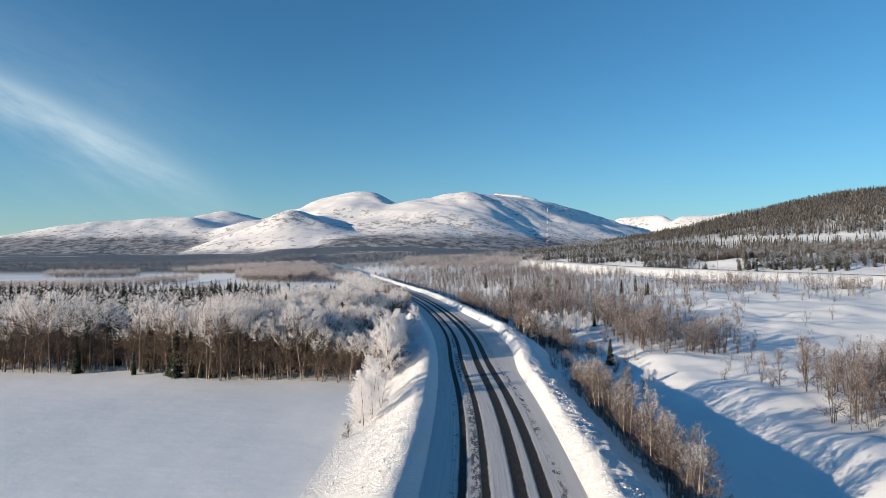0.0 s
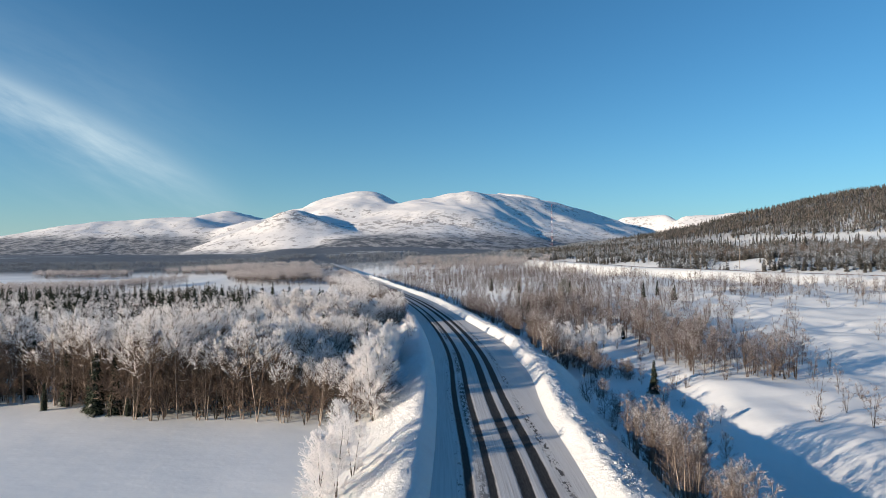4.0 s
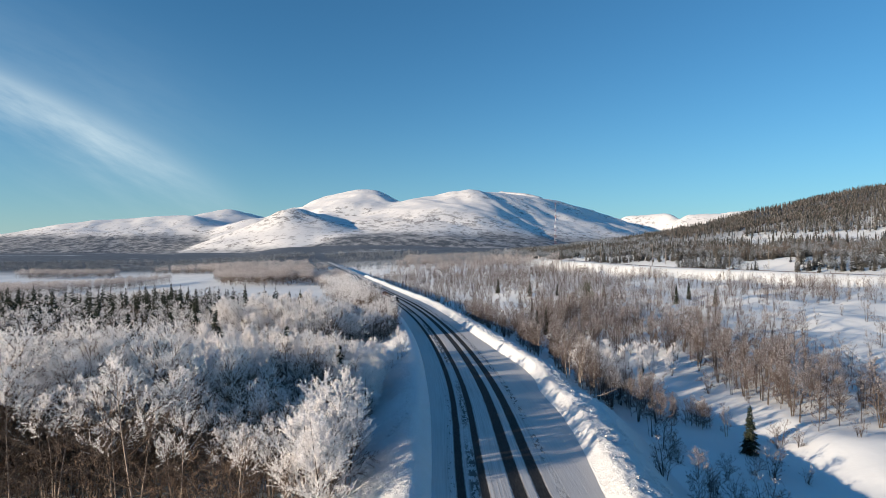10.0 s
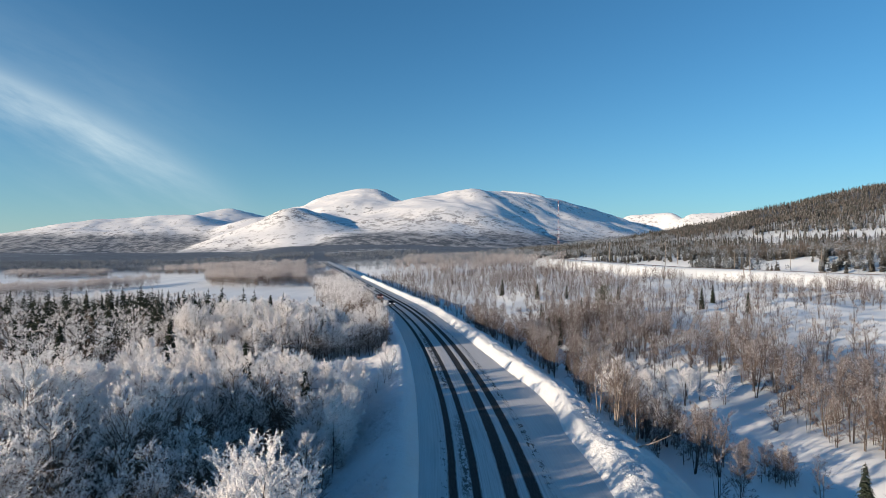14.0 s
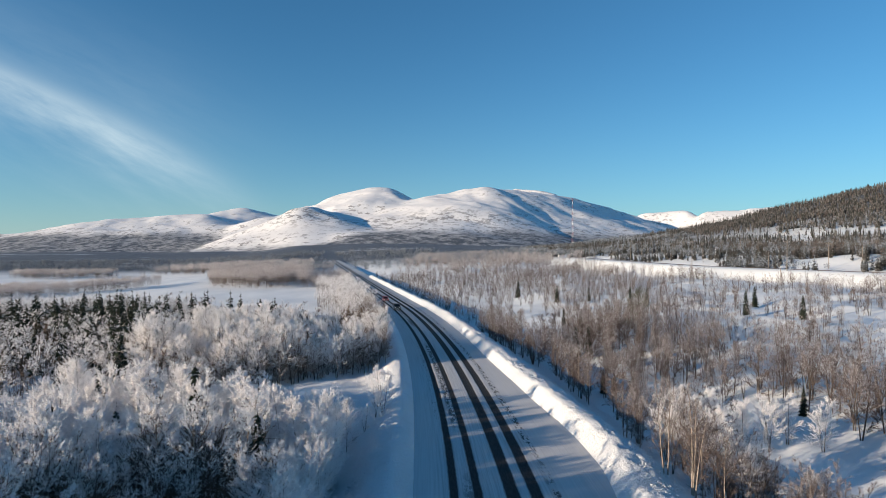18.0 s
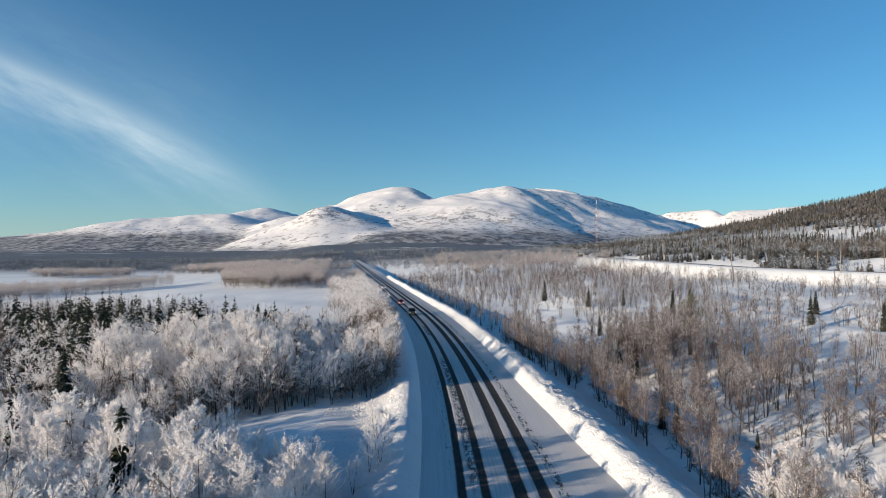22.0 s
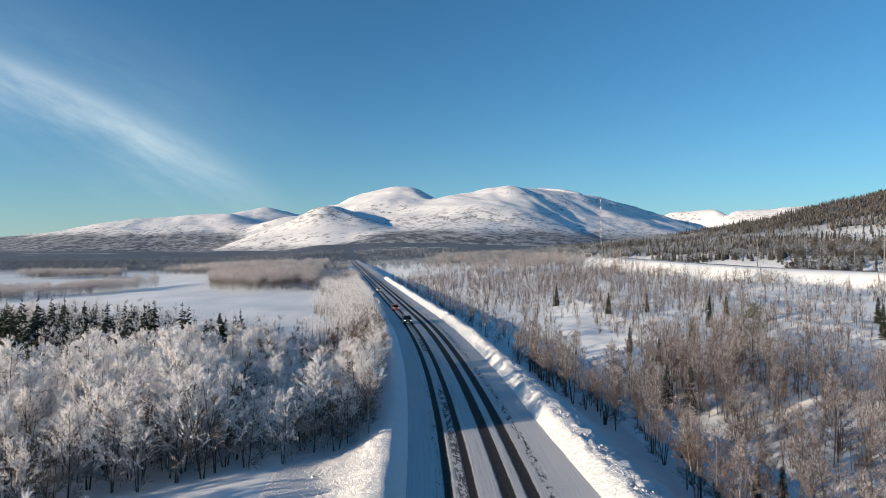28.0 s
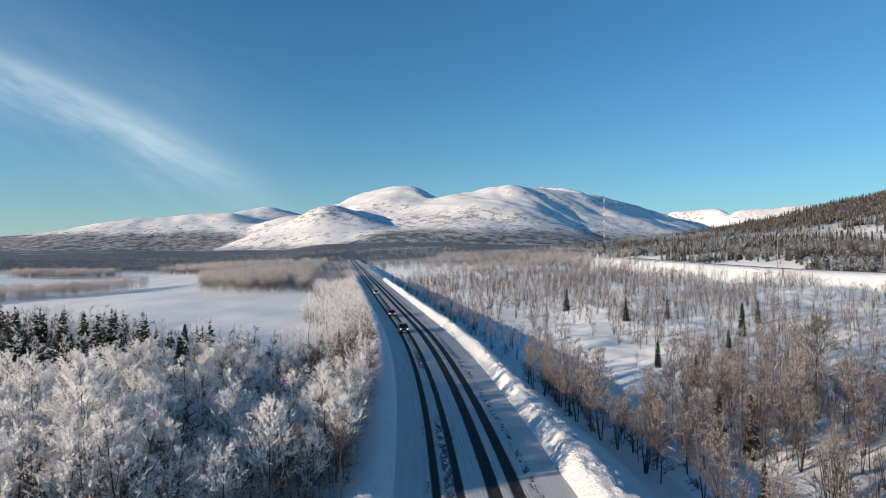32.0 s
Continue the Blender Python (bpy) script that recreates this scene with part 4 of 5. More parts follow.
# low bushes
for x, y in ((-9.9, 54.5), (17.5, 93), (19.5, 88), (21, 92), (18.6, 84), (24, 96), (40, 82), (44, 76), (38, 100), (50, 90), (47, 104), (55, 84), (33, 122), (37, 126), (41, 118)):
    BUSH.put(x, y, R.uniform(0.7, 1.3), R.uniform(0, 6), R.randint(9))
# dark spruces at the edge of the wood, on the lake shore
for x, y, s in SHORE:
    SPRUCE.put(x, y, s, R.uniform(0, 6), R.randint(9))
# single spruces
for x, y, s, l in ((28.8, 102, 0.82, 1), (-64, 98, 1.75, 0), (-61, 100, 1.6, 0), (-46, 94, 1.3, 0), (-14.3, 115.9, 1.35, 0), (-38, 188, 1.5, 0), (-45, 202, 1.4, 0), (17.3, 154, 0.55, 1), (18.4, 152.6, 0.6, 1),
                   (18, 179, 0.85, 0), (19.6, 176, 0.95, 0), (66.4, 199, 0.9, 1), (61.2, 212.5, 1.0, 1), (64.7, 195.5, 0.7, 1), (41.2, 233.5, 1.05, 1), (20.6, 210, 0.7, 1), (15.8, 280.5, 1.0, 1), (34.5, 139, 0.5, 1),
                   (-35, 108, 1.2, 0), (-28, 122, 1.1, 0), (-52, 118, 1.4, 0), (-75, 112, 1.5, 0), (60, 78, 0.8, 0), (24, 147.4, 0.3, 1), (27.5, 132.2, 0.34, 1), (26.5, 136, 0.2, 1),
                   (25, 252.5, 0.85, 1), (22.5, 199.5, 0.7, 0), (15.6, 164, 0.75, 0), (31, 212, 0.75, 1), (27, 203, 0.5, 1), (49, 246, 0.8, 1), (36, 262, 0.8, 1), (72, 232, 0.9, 1)):
    SPRUCE.put(x, y, s, R.uniform(0, 6), R.randint(9), l)

PINE.put(31.0, 188.0, 1.0, 0.6, 0)
# spruces in and before the wood
x, y = sample(900, -110, -16, 82, 150, lambda a, b: left_wood(a, b) * 0.35 * np.where(a < -24, 1.0, 0.25), R)
for a, b in zip(x[:64], y[:64]):
    SPRUCE.put(float(a), float(b), R.uniform(0.8, 1.6), R.uniform(0, 6), R.randint(9))

# ---- woods further off ----
MID_BIRCH = [birch_shape(200 + i, 10.0, 1 + i % 2, 14, 7, 14, 0.23, 0.22, 0.078, 0.16, 0.42, 3, 0, loose=0.75) for i in range(6)]
MID_BARE = [birch_shape(220 + i, 5.6, 3 + i % 4, 14, 4, 9, 0.23, 0.32, 0.036, 0.06, 0.48, 3, 0, 0.045, rise=50, fat=0.8) for i in range(6)]
FAR_BIRCH = [far_birch_shape(240 + i, 8.0, 90) for i in range(4)]
GROVE_BIRCH = [far_birch_shape(250 + i, 8.0, 300, 0.62) for i in range(5)]
FAR_SPRUCE = [(tube([[0, 0, -0.3], [0, 0, 5]], [0.1, 0.05], 3), far_spruce_shape(260 + i, 9.0)) for i in range(4)]
MID_SPRUCE = [spruce_shape(280 + i, 8.0, 16, 8, 0.20, 0, 0.42) for i in range(3)]


def stand(name, label, kinds, names, mats, x, y, size):
    """One stand of far trees: an Empty with its stems and crowns as joined parts, of kind stuff."""
    base = tagged(new(name), label, "wood", kind="stuff")
    pick, turn = R.randint(0, len(kinds), len(x)), R.randint(1 << 30)
    for j, (piece, mat) in enumerate(zip(names, mats)):
        some = []
        for k, shape in enumerate(kinds):
            i = pick == k
            if i.any():
                some.append(scatter([merge(shape[j]) if isinstance(shape[j], list) else shape[j]], x[i], y[i], size[i], np.random.RandomState((turn + k) % (1 << 31))))
        part(piece, mesh_of(name + "_" + piece, merge(some), mat), base)


THREE, TWO = ("stems", "crowns", "inner_crowns"), ("stems", "crowns")


def sizes(x, lo, hi):
    return R.uniform(lo, hi, len(x))


x, y = sample(15000, -190, -8, 84, 305, lambda a, b: left_wood(a, b) * (1 - 0.6 * spruce_band(a, b)), R)
k = far_from(x, y, *NEAR_LEFT, 2.1)
x, y = apart(x[k], y[k], 2.5)
for k, name, label, low in ((y < 106, "birch_wood", "dense birch wood with hoar-frosted crowns over brown stems", M_BRUSH), (y >= 106, "hoary_birch_wood", "dense birch wood white with hoar frost", M_MIXED)):
    stand(name, label, MID_BIRCH, THREE, (M_BARK, M_FROST, low), x[k], y[k], sizes(x[k], 0.82, 1.15) * (1 - 0.28 * step(92, 122, y[k]) - 0.12 * step(160, 205, y[k])))
# brown undergrowth between the stems
UNDER = [birch_shape(300 + i, 4.6, 3, 9, 4, 6, 0.17, 0.42, 0.055, 0.08, 0.9, 3, 0, 0.07, rise=45) for i in range(5)]
x, y = sample(14000, -150, -14, 81, 235, lambda a, b: left_wood(a, b) * np.where(b < 99, 1.0, np.where((b > 148) & (a > -40), 0.2, 0.05)) * np.where((offset(a, b) > -30) & (b < 100), 0.5, 1.0), R)
x, y = apart(x, y, 1.15)
stand("undergrowth", "brown leafless undergrowth between the birch stems", UNDER, THREE, (M_BARK, M_BRUSH, M_BRUSH), x, y, sizes(x, 0.85, 1.5))
x, y = sample(23000, -100, 160, 56, 440, right_brush, R)
k = far_from(x, y, *NEAR_RIGHT, 1.2)
x, y = apart(x[k], y[k], 1.95)
stand("birch_thicket", "open thicket of leafless birches and willows in snow", MID_BARE, THREE, (M_BARK, M_GREY, M_BARE), x, y, sizes(x, 0.4, 1.0))
x, y = sample(9000, -200, -40, 150, 280, spruce_band, R)
x, y = apart(x, y, 2.8)
stand("spruce_wood", "belt of dark spruces among frosted birches", MID_SPRUCE, TWO, (M_BARK, M_NEEDLE), x, y, sizes(x, 0.55, 1.3) * (1 - 0.42 * step(200, 245, y)))
x, y = sample(26000, -420, -20, 200, 640, left_far, R)
x, y = apart(x, y, 2.6)
k = (offset(x, y) < -26) | (y > 345)
x, y = x[k], y[k]
u, v = sample(9000, -75, -10, 200, 345, lambda a, b: left_far(a, b) * (offset(a, b) > -26), R)
u, v = apart(u, v, 1.6)
stand("roadside_birch_wood", "frosted birches in a row along the road", MID_BIRCH, THREE, (M_BARK, M_FROST, M_MIXED), u, v, sizes(u, 0.40, 0.70))
stand("far_birch_wood", "frosted birch woods between snow fields", GROVE_BIRCH, THREE, (M_BARK, M_FAR, M_FAR_LOW), x, y, sizes(x, 0.95, 1.35) * np.where(offset(x, y) > -26, 0.62, 1.0) * np.where((x < -140) & (y < 480), 0.76, 1.0))
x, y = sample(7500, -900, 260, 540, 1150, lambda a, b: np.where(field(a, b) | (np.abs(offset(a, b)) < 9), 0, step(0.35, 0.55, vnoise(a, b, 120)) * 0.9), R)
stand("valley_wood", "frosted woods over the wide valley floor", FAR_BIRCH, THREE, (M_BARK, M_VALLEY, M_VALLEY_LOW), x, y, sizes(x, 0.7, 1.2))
x, y = sample(5000, -60, 260, 400, 800, lambda a, b: np.where((offset(a, b) > 12) & (a < rail_at(b)[0] - 8), step(0.4, 0.6, vnoise(a, b, 40)), 0), R)
stand("right_far_wood", "belt of rimed birches beyond the thicket", FAR_BIRCH, THREE, (M_BARK, M_FAR, M_FAR_LOW), x, y, sizes(x, 0.6, 1.1))


def hill_chance(a, b):
    z = land(a, b)
    rx, _ = rail_at(b)
    open_ = step(26, 31, z) * (1 - step(38, 46, z)) * 0.95
    return np.where(a > rx + 34 + 14 * np.sin(b * 0.05), (1 - open_) * step(0.22, 0.42, vnoise(a, b, 30)), 0)


x, y = sample(26000, 80, 760, 200, 1060, hill_chance, R)
k = (y < 470) & (x < 330)
stand("railway_spruce_wood", "belt of dark spruces behind the railway", MID_SPRUCE, TWO, (M_BARK, M_NEEDLE_FAR), x[k], y[k], sizes(x[k], 0.4, 0.95))
x, y = x[~k], y[~k]
stand("hill_spruce_wood", "dark spruce forest on the hillside", FAR_SPRUCE, TWO, (M_BARK, M_NEEDLE_FAR), x, y, sizes(x, 0.5, 1.15))
HILL_SCRUB = [far_birch_shape(330 + i, 6.0, 40) for i in range(4)]
x, y = sample(15000, 150, 760, 330, 1060, hill_chance, R)
stand("hill_birch_scrub", "bare brown birch scrub between the hillside spruces", HILL_SCRUB, THREE, (M_BARK, M_FAR_LOW, M_FAR_LOW), x, y, sizes(x, 0.6, 1.2))
x, y = sample(6000, 60, 420, 230, 700, hill_chance, R)
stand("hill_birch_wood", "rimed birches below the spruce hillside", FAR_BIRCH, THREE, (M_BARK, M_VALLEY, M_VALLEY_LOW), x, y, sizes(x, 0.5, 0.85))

# ---- poles, signs and huts ----
M_POLE = mat_bark("weathered_pole", (0.30, 0.26, 0.22), (0.20, 0.17, 0.145), (0.10, 0.085, 0.07), 0.3)
M_STEEL = plain("galvanised_steel", (0.42, 0.43, 0.45), 0.5, 0.6)
M_WHITE = plain("white_paint", (0.78, 0.78, 0.77), 0.6)
M_REDP = plain("red_paint", (0.30, 0.07, 0.06), 0.55)
M_CERAM = plain("glazed_ceramic", (0.62, 0.60, 0.56), 0.25)
M_DARK = plain("dark_opening", (0.03, 0.032, 0.036), 0.7)
M_RAIL = plain("rail_steel", (0.16, 0.13, 0.11), 0.5, 0.7)


def solid(shape, name, mat, parent, label=""):
    return part(name, mesh_of(name, shape, mat), parent, label)


def bar(a, b, r0, r1=None, sides=8):
    """A straight capped bar from a to b."""
    co, tri = tube([a, b], [r0, r1 or r0], sides)
    n = len(co)
    co = np.concatenate([co, [np.asarray(a, float)], [np.asarray(b, float)]])
    caps = [(j, n, (j + 1) % sides) for j in range(sides)] + [(sides + (j + 1) % sides, n + 1, sides + j) for j in range(sides)]
    return co, np.concatenate([tri, caps])


def box(x0, x1, y0, y1, z0, z1, bevel=0.0):
    bm = bmesh.new()
    bmesh.ops.create_cube(bm, size=1)
    bmesh.ops.scale(bm, vec=(x1 - x0, y1 - y0, z1 - z0), verts=bm.verts)
    bmesh.ops.translate(bm, vec=((x0 + x1) / 2, (y0 + y1) / 2, (z0 + z1) / 2), verts=bm.verts)
    if bevel:
        bmesh.ops.bevel(bm, geom=bm.edges[:], offset=bevel, segments=2, affect="EDGES", profile=0.6)
    return bm


def bpart(name, bm, mat, parent, label="", smooth=False):
    """Links a bmesh as one part."""
    me = bpy.data.meshes.new(name)
    bm.to_mesh(me)
    bm.free()
    me.materials.append(mat)
    if smooth:
        me.polygons.foreach_set("use_smooth", np.full(len(me.polygons), True))
    return part(name, me, parent, label)


def place(ob, x, y, turn=0.0, dz=0.0):
    ob.matrix_basis = pose(x, y, float(ground_z(x, y)) + dz, 0, 0, turn)
    return ob


def utility_pole(h, arm):
    p = thing("utility_pole", "weathered wooden utility pole with a short crossarm by the railway", "utility pole", "poles along the railway")
    solid(bar((0, 0, -0.8), (0, 0, h), 0.15, 0.10), "pole", M_POLE, p)
    if arm:
        c = solid(bar((-0.9, 0, h - 0.5), (0.9, 0, h - 0.5), 0.06, 0.06, 6), "crossarm", M_POLE, p)
        for x in (-0.8, 0.0, 0.8):
            z = h - 0.44 if x else h
            solid(bar((x, 0, z), (x, 0, z + 0.22), 0.05, 0.035, 6), "insulator", M_CERAM, c)
        for x in (-0.5, 0.5):
            solid(bar((x, 0, h - 0.5), (0, 0, h - 1.1), 0.025, 0.025, 5), "brace", M_STEEL, p)
    return p


def braced_pole(h, lean):
    p = thing("braced_pole", "pair of short leaning wooden poles bolted together in deep snow", "utility pole", "poles along the railway")
    solid(bar((-0.55, 0, -0.6), (lean, 0, h), 0.13, 0.10), "pole", M_POLE, p)
    solid(bar((0.75, 0, -0.6), (lean + 0.12, 0, h * 0.86), 0.12, 0.09), "strut", M_POLE, p)
    solid(bar((-0.3, 0.12, h * 0.45), (0.5, 0.12, h * 0.45), 0.045, 0.045, 6), "tie", M_STEEL, p)
    return p


first = utility_pole(11.0, True)
second = utility_pole(8.0, False)
used = [False, False]
for x, y, k, turn in ((115.5, 302, 0, -30), (97, 346, 0, -25), (147, 331, 0, -8), (118.5, 322, 1, -30), (81.5, 389, 0, -12), (108.5, 467, 1, -10), (80, 492, 1, -8), (76, 545, 0, -8), (70, 640, 1, -5), (175, 222, 0, -30),
                      (212, 161, 0, -30), (160, 330, 1, -20), (122, 400, 1, -20), (150, 420, 1, 10), (190, 262, 1, -20)):
    src = (first, second)[k]
    m = pose(x, y, float(ground_z(x, y)), 0, random.uniform(-1.5, 1.5), turn)
    if used[k]:
        copy_thing(src, m)
    else:
        src.matrix_basis, used[k] = m, True
place(braced_pole(5.2, 0.15), 90, 326.7, 20)
place(braced_pole(4.6, -0.9), 111, 296.7, 40)
place(braced_pole(6.0, 0.2), 132, 194, 10)


def wire(a, b, sag):
    t = np.linspace(0, 1, 13)
    p = np.array(a)[None] + (np.array(b) - np.array(a))[None] * t[:, None]
    p[:, 2] -= sag * 4 * t * (1 - t)
    ob = new("overhead_wire", mesh_of("overhead_wire", tube(p, np.full(13, 0.022), 4), M_RAIL))
    tagged(ob, "thin dark overhead wire slung between poles", "wire", "overhead wires")


LINE = [(212, 161), (175, 222), (115.5, 302), (97, 346), (81.5, 389), (76, 545)]
for (xa, ya), (xb, yb) in zip(LINE, LINE[1:]):
    za, zb = float(ground_z(xa, ya)) + 10.75, float(ground_z(xb, yb)) + 10.75
    for o in (-0.8, 0.8):
        wire((xa + o * 0.85, ya - o * 0.5, za), (xb + o * 0.85, yb - o * 0.5, zb), 1.3)


def railway():
    base = tagged(new("railway"), "snowed-over railway track on a low bank", "railway", kind="structure")
    ys = np.arange(95, 700, 4.0)
    xs, zs = rail_at(ys)
    pts = np.stack([xs, ys, ground_z(xs, ys)], -1)
    d = unit(np.gradient(pts, axis=0))
    side = np.stack([d[:, 1], -d[:, 0], 0 * d[:, 0]], -1)
    for o in (-0.76, 0.76):
        q = pts + side * o + [0, 0, 0.16]
        solid(tube(q, np.full(len(q), 0.07), 4), "rail", M_RAIL, base)


railway()


def shelter():
    p = thing("platform_shelter", "small flat-roofed white shelter beside the railway", "shelter")
    bpart("roof", box(-3.0, 3.0, -1.4, 1.4, 2.5, 2.75, 0.04), M_WHITE, p, "snow-covered flat roof")
    bpart("back_wall", box(-2.8, 2.8, 1.0, 1.15, 0, 2.5), M_DARK, p)
    for x in (-2.8, 2.65):
        bpart("side_wall", box(x, x + 0.15, -1.0, 1.0, 0, 2.5), M_WHITE, p)
    bpart("bench", box(-2.2, 2.2, 0.4, 0.9, 0.42, 0.5), M_POLE, p)
    return place(p, 66, 560, 10)


shelter()


def gable():
    p = thing("timber_gable", "white timber gable frame standing in the snow", "frame")
    solid(bar((-2.4, 0, -0.3), (0, 0, 2.5), 0.16, 0.16, 4), "rafter", M_WHITE, p)
    solid(bar((2.4, 0, -0.3), (0, 0, 2.5), 0.16, 0.16, 4), "rafter", M_WHITE, p)
    solid(bar((-1.2, 0, 1.0), (1.2, 0, 1.0), 0.09, 0.09, 4), "tie_beam", M_WHITE, p)
    return place(p, 124, 439, -12)


gable()


def mast():
    p = thing("lattice_mast", "tall red and white lattice radio mast", "mast")
    h, w0, w1 = 95.0, 3.2, 1.0
    n = 14
    leg = lambda i, c: ((w0 + (w1 - w0) * i / n) / 2 * c[0], (w0 + (w1 - w0) * i / n) / 2 * c[1], h * i / n)
    corners = ((-1, -1), (1, -1), (1, 1), (-1, 1))
    for i in range(n):
        paint = M_REDP if i % 2 else M_WHITE
        for c in corners:
            solid(bar(leg(i, c), leg(i + 1, c), 0.10, 0.09, 4), "leg", paint, p)
        for k in range(4):
            solid(bar(leg(i, corners[k]), leg(i + 1, corners[(k + 1) % 4]), 0.05, 0.05, 4), "brace", paint, p)
    return place(p, 201, 1300, 20, -0.5)


mast()


def road_sign(x, y, turn):
    p = thing("road_sign", "small triangular road sign on a grey steel post", "road sign", "road signs")
    solid(bar((0, 0, -0.5), (0, 0, 2.7), 0.045, 0.045, 8), "post", M_STEEL, p)
    bm = bmesh.new()
    v = [bm.verts.new(c) for c in ((-0.45, -0.05, 1.85), (0.45, -0.05, 1.85), (0, -0.05, 2.65))]
    f = bm.faces.new(v)
    r = bmesh.ops.extrude_face_region(bm, geom=[f])
    bmesh.ops.translate(bm, vec=(0, -0.03, 0), verts=[e for e in r["geom"] if isinstance(e, bmesh.types.BMVert)])
    bmesh.ops.recalc_face_normals(bm, faces=bm.faces)
    bpart("plate", bm, M_STEEL, p)
    return place(p, x, y, turn)


road_sign(-30.3, 241.5, 10)
road_sign(-65, 372, 10)


def fallen_branch(x, y, turn):
    p = thing("fallen_branch", "fallen birch branch with snow along it by the bank", "branch")
    line = [(-2.2, 0, 0.15), (-0.8, 0.1, 0.55), (0.6, 0, 0.8), (2.2, -0.2, 1.35)]
    solid(tube(line, [0.09, 0.075, 0.055, 0.02], 6), "branch", M_BIRCH, p)
    r = np.random.RandomState(4)
    st = np.array([line[1 + i % 3] for i in range(14)]) + r.normal(size=(14, 3)) * 0.15
    solid(blades(st, unit(r.normal(size=(14, 3)) * 0.5 + [0.6, 0, 0.7]), r.uniform(0.5, 1.1, 14), np.full(14, 0.04), r), "twig", M_HALF, p)
    return place(p, x, y, turn)


fallen_branch(15.2, 107.0, 20)

# ---- cars on the road ----
M_GLASS = plain("car_glass", (0.015, 0.017, 0.02), 0.08)
M_TYRE = plain("tyre_rubber", (0.02, 0.02, 0.021), 0.85)
M_RIM = plain("alloy_rim", (0.45, 0.45, 0.46), 0.35, 0.8)
M_TRIM = plain("black_trim", (0.025, 0.025, 0.027), 0.5)
M_PLATE = plain("plate_white", (0.7, 0.7, 0.7), 0.5)
M_LAMP = Nodes("head_lamp_lit", 0.2).colour((0.9, 0.9, 0.85)).mat
M_LAMP.node_tree.nodes["Principled BSDF"].inputs["Emission Color"].default_value = (1.0, 0.95, 0.85, 1)
M_LAMP.node_tree.nodes["Principled BSDF"].inputs["Emission Strength"].default_value = 1.6


def hull(side, half, tuck=0.0, bevel=0.06):
    """A body from its side outline (y, z), extruded to both sides; tuck narrows it towards the top."""
    bm = bmesh.new()
    zs = [z for _, z in side]
    lo, hi = min(zs), max(zs)
    rows = []
    for s in (-1, 1):
        rows.append([bm.verts.new((s * (half - tuck * (z - lo) / (hi - lo)), y, z)) for y, z in side])
    bm.faces.new(rows[0])
    bm.faces.new(rows[1][::-1])
    n = len(side)
    for i in range(n):
        j = (i + 1) % n
        bm.faces.new((rows[0][j], rows[0][i], rows[1][i], rows[1][j]))
    bmesh.ops.recalc_face_normals(bm, faces=bm.faces)
    if bevel:
        bmesh.ops.bevel(bm, geom=bm.edges[:], offset=bevel, segments=2, affect="EDGES", profile=0.6)
    return bm


def wheel(parent, x, y, r):
    s = 1 if x > 0 else -1
    t = solid(bar((x - 0.11 * s, y, r), (x + 0.11 * s, y, r), r, r, 18), "wheel", M_TYRE, parent)
    solid(bar((x + 0.08 * s, y, r), (x + 0.125 * s, y, r), r * 0.62, r * 0.58, 14), "rim", M_RIM, t)


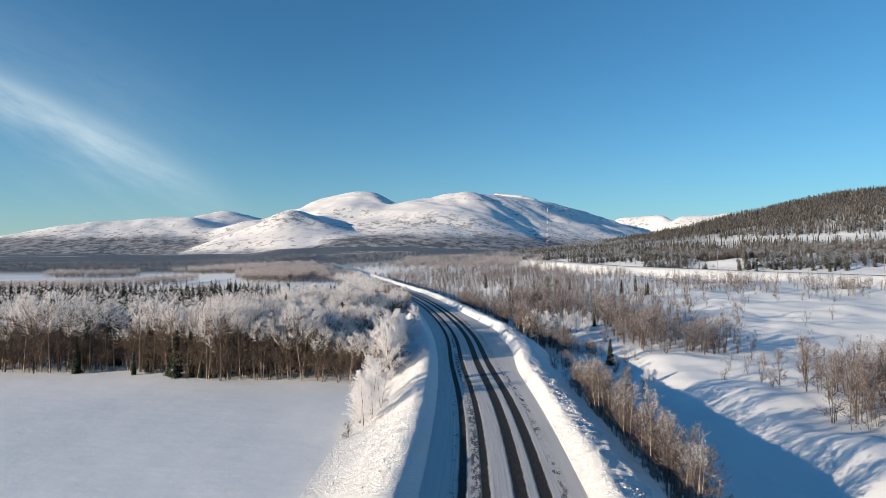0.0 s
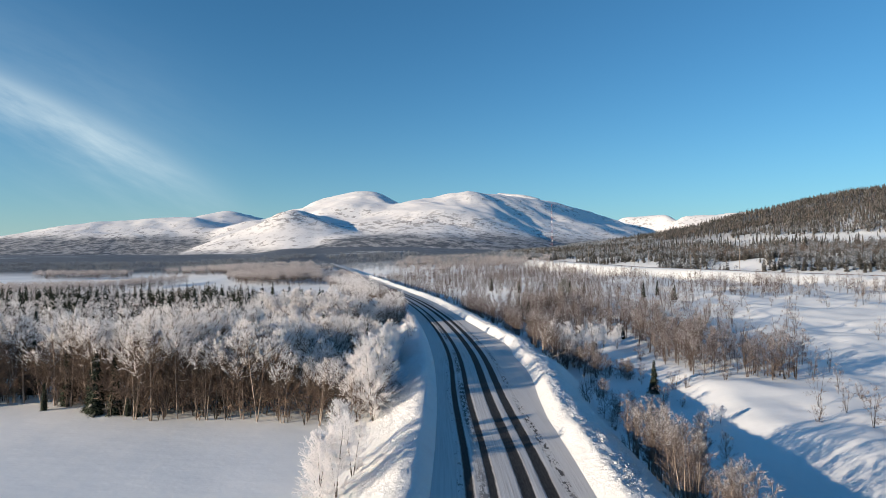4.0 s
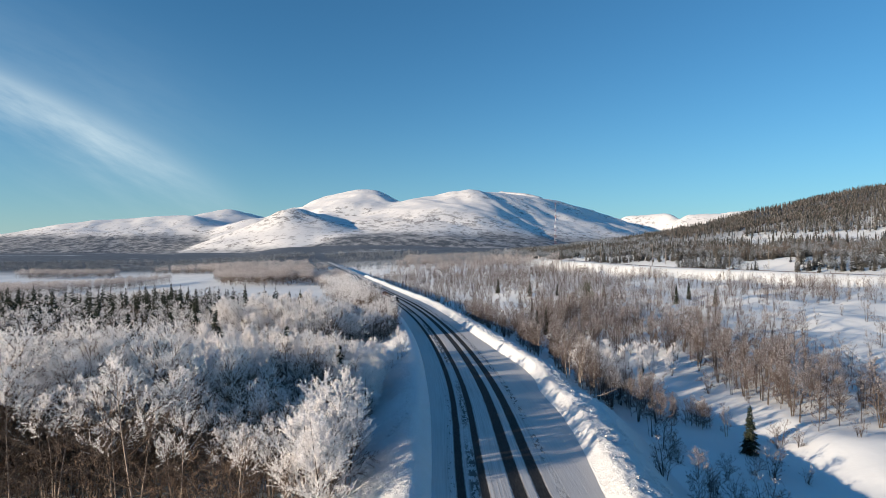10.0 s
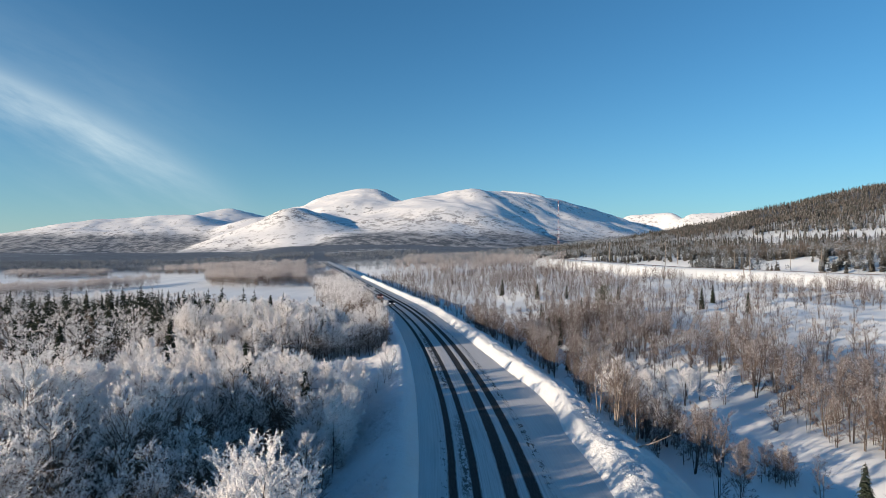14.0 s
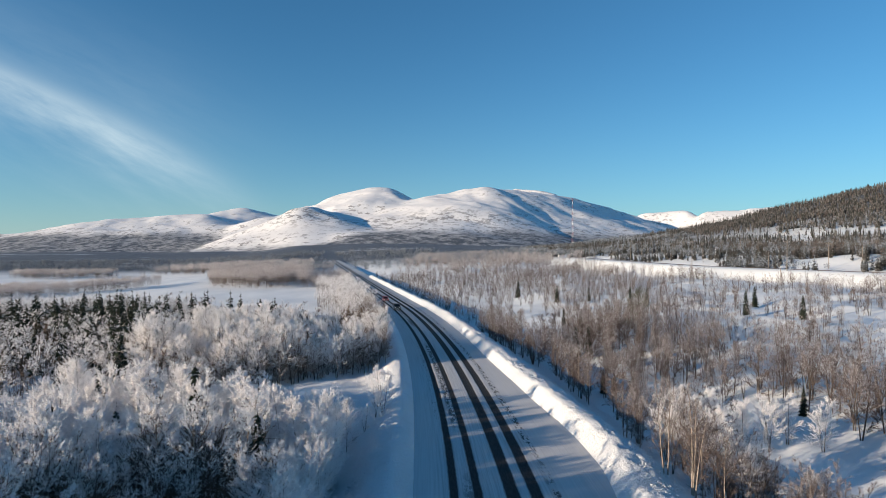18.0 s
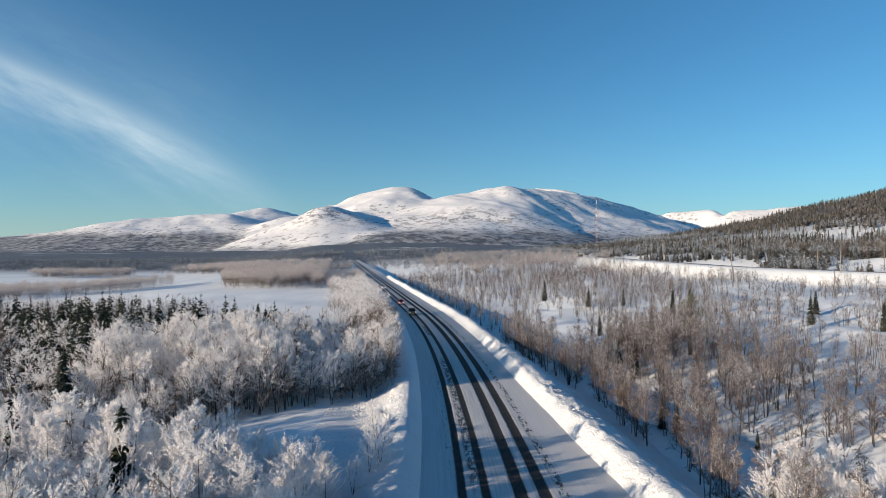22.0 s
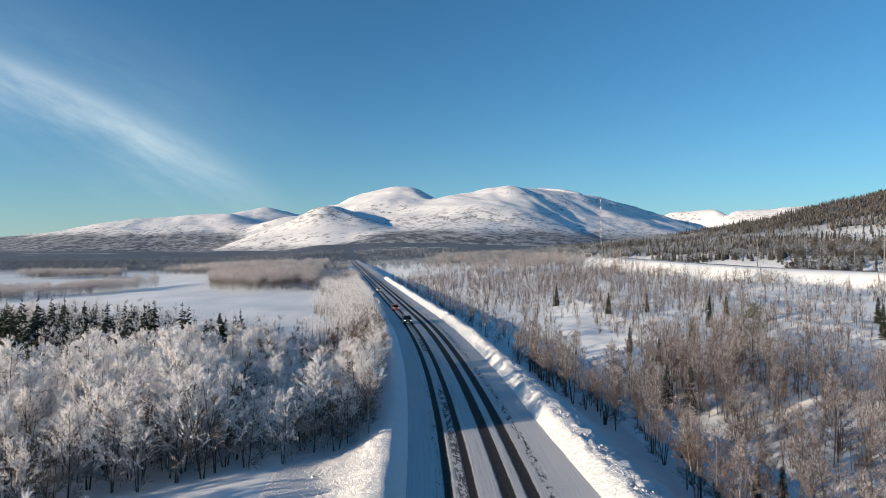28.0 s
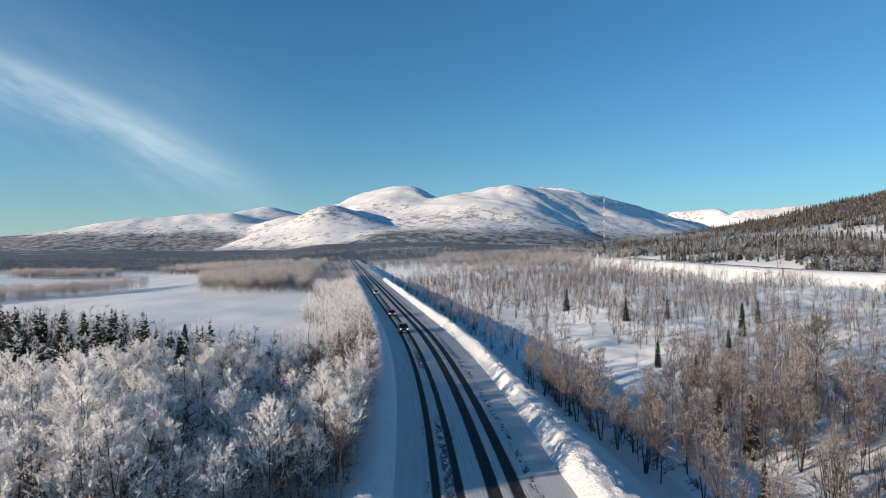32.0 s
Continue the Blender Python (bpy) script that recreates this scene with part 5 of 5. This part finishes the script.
def car(name, label, paint, length, width, height, hood, boxy):
    """A car whose front faces -y, standing on z = 0."""
    p = thing(name, label, "car", "cars on the road")
    L, h, belt = length / 2, height, height * 0.56
    nose = -L
    bpart("body", hull([(nose, 0.28), (nose + 0.02, 0.62), (nose + 0.18, hood), (nose + length * 0.27, belt), (L - 0.12, belt + 0.02), (L, 0.7), (L - 0.02, 0.3)], width / 2, 0.06, 0.05), paint, p, smooth=False)
    a, b = nose + length * 0.24, nose + length * 0.42
    c, d = (L - 0.22, L - 0.08) if boxy else (L - length * 0.20, L - 0.12)
    bpart("cabin", hull([(a, belt - 0.03), (b, h - 0.05), (c, h - 0.03), (d, belt - 0.03)], width / 2 - 0.05, 0.15, 0.03), M_GLASS, p, "dark tinted window glass")
    roof = hull([(b - 0.05, h - 0.09), (b + 0.06, h), (c - 0.1, h), (c + 0.02, h - 0.07)], width / 2 - 0.17, 0.04, 0.02)
    bpart("roof", roof, paint, p)
    for s in (-1, 1):
        for y0, y1 in ((a + 0.02, b), (d - 0.02, c)):
            solid(bar((s * (width / 2 - 0.06), y0, belt), (s * (width / 2 - 0.19), y1, h - 0.06), 0.05, 0.045, 5), "pillar", paint, p)
        solid(bar((s * (width / 2 - 0.06), (b + c) / 2, belt), (s * (width / 2 - 0.18), (b + c) / 2, h - 0.06), 0.05, 0.05, 5), "pillar", M_TRIM, p)
        bpart("mirror", box(s * (width / 2 + 0.09) - 0.1, s * (width / 2 + 0.09) + 0.1, a + 0.30, a + 0.42, belt + 0.03, belt + 0.19, 0.03), paint, p)
        bpart("headlight", box(s * (width / 2 - 0.30) - 0.15, s * (width / 2 - 0.30) + 0.15, nose - 0.012, nose + 0.1, hood - 0.18, hood - 0.07, 0.02), M_LAMP, p, "lit headlight")
        bpart("tail_light", box(s * (width / 2 - 0.17) - 0.1, s * (width / 2 - 0.17) + 0.1, L - 0.08, L + 0.01, 0.75, 1.0, 0.02), M_REDP, p)
        for y in (nose + length * 0.19, L - length * 0.2):
            wheel(p, s * (width / 2 - 0.10), y, 0.34 if boxy else 0.31)
    bpart("grille", box(-width * 0.22, width * 0.22, nose - 0.014, nose + 0.06, hood - 0.23, hood - 0.06, 0.01), M_TRIM, p)
    bpart("bumper", box(-width / 2 + 0.06, width / 2 - 0.06, nose - 0.05, nose + 0.14, 0.3, 0.52, 0.05), M_TRIM if boxy else paint, p)
    bpart("number_plate", box(-0.26, 0.26, nose - 0.066, nose - 0.052, 0.38, 0.49), M_PLATE, p, "blank white plate")
    return p


def drive(ob, y, lane):
    s = float(road_slope(y))
    k = math.sqrt(1 + s * s)
    ob.matrix_basis = pose(float(road_x(y)) + lane / k, y - lane * s / k, float(road_z(y)) - 0.02, 0, 0, math.degrees(math.atan(-s)))


def paint_mat(name, c, rough=0.3):
    k = Nodes(name, rough)
    f = k.noise(k.local(), 3.0, 5)
    low = k.n("ShaderNodeSeparateXYZ")
    k.link(k.local(), low.inputs[0])
    dirt = k.math("MULTIPLY", k.ramp(low.outputs[2], 0.3, 0.9, 1.0, 0.1), k.ramp(f, 0.35, 0.7))
    k.colour(k.mix(k.math("MULTIPLY", dirt, 0.6), c, (0.30, 0.28, 0.26)))
    k.b.inputs["Coat Weight"].default_value = 0.4
    return k.mat


drive(car("sport_utility_car", "dark grey sport utility car with lit headlights on the road", paint_mat("dark_grey_paint", (0.03, 0.033, 0.036)), 4.5, 1.82, 1.68, 0.98, True), 238, -1.9)
drive(car("hatchback_car", "red hatchback car with lit headlights on the road", paint_mat("dark_red_paint", (0.36, 0.018, 0.02)), 4.1, 1.72, 1.48, 0.86, False), 265, -1.9)
drive(car("panel_van", "white estate van with road dirt and lit headlights", paint_mat("white_van_paint", (0.72, 0.72, 0.72)), 4.5, 1.75, 1.66, 0.92, True), 330, -1.9)

# ---- clods of snow thrown up along the road ----


def clods():
    r = np.random.RandomState(8)
    shapes = []
    for i in range(6):
        bm = bmesh.new()
        bmesh.ops.create_icosphere(bm, subdivisions=1, radius=1)
        co = np.array([v.co[:] for v in bm.verts]) * r.uniform(0.6, 1.3, (len(bm.verts), 1)) * [1, 1, 0.75]
        tri = np.array([[v.index for v in f.verts] for f in bm.faces])
        bm.free()
        shapes.append((co, tri))
    n = 24000
    y = r.uniform(20, 215, n)
    d = np.where(r.rand(n) < 0.6, bank_shift(y) + r.normal(8.6, 1.1, n), -r.normal(9.3, 1.4, n))
    ok = (d - bank_shift(y) > 6.6) | (d < -7.4)
    ok &= (np.abs(d) < 13) & (vnoise(d * 3, y, 7) > 0.3)
    y, d = y[ok], d[ok]
    s = road_slope(y)
    x = road_x(y) + d / np.sqrt(1 + s * s)
    yy = y - d * s / np.sqrt(1 + s * s)
    size = np.clip(r.gamma(2.0, 0.021, len(x)), 0.018, 0.17)
    shape = scatter(shapes, x, yy, size, r, -0.07)
    ob = new("snow_clods", mesh_of("snow_clods", shape, M_BANK))
    tagged(ob, "lumps of frozen snow thrown up along the road", "snow clods", kind="stuff")


clods()
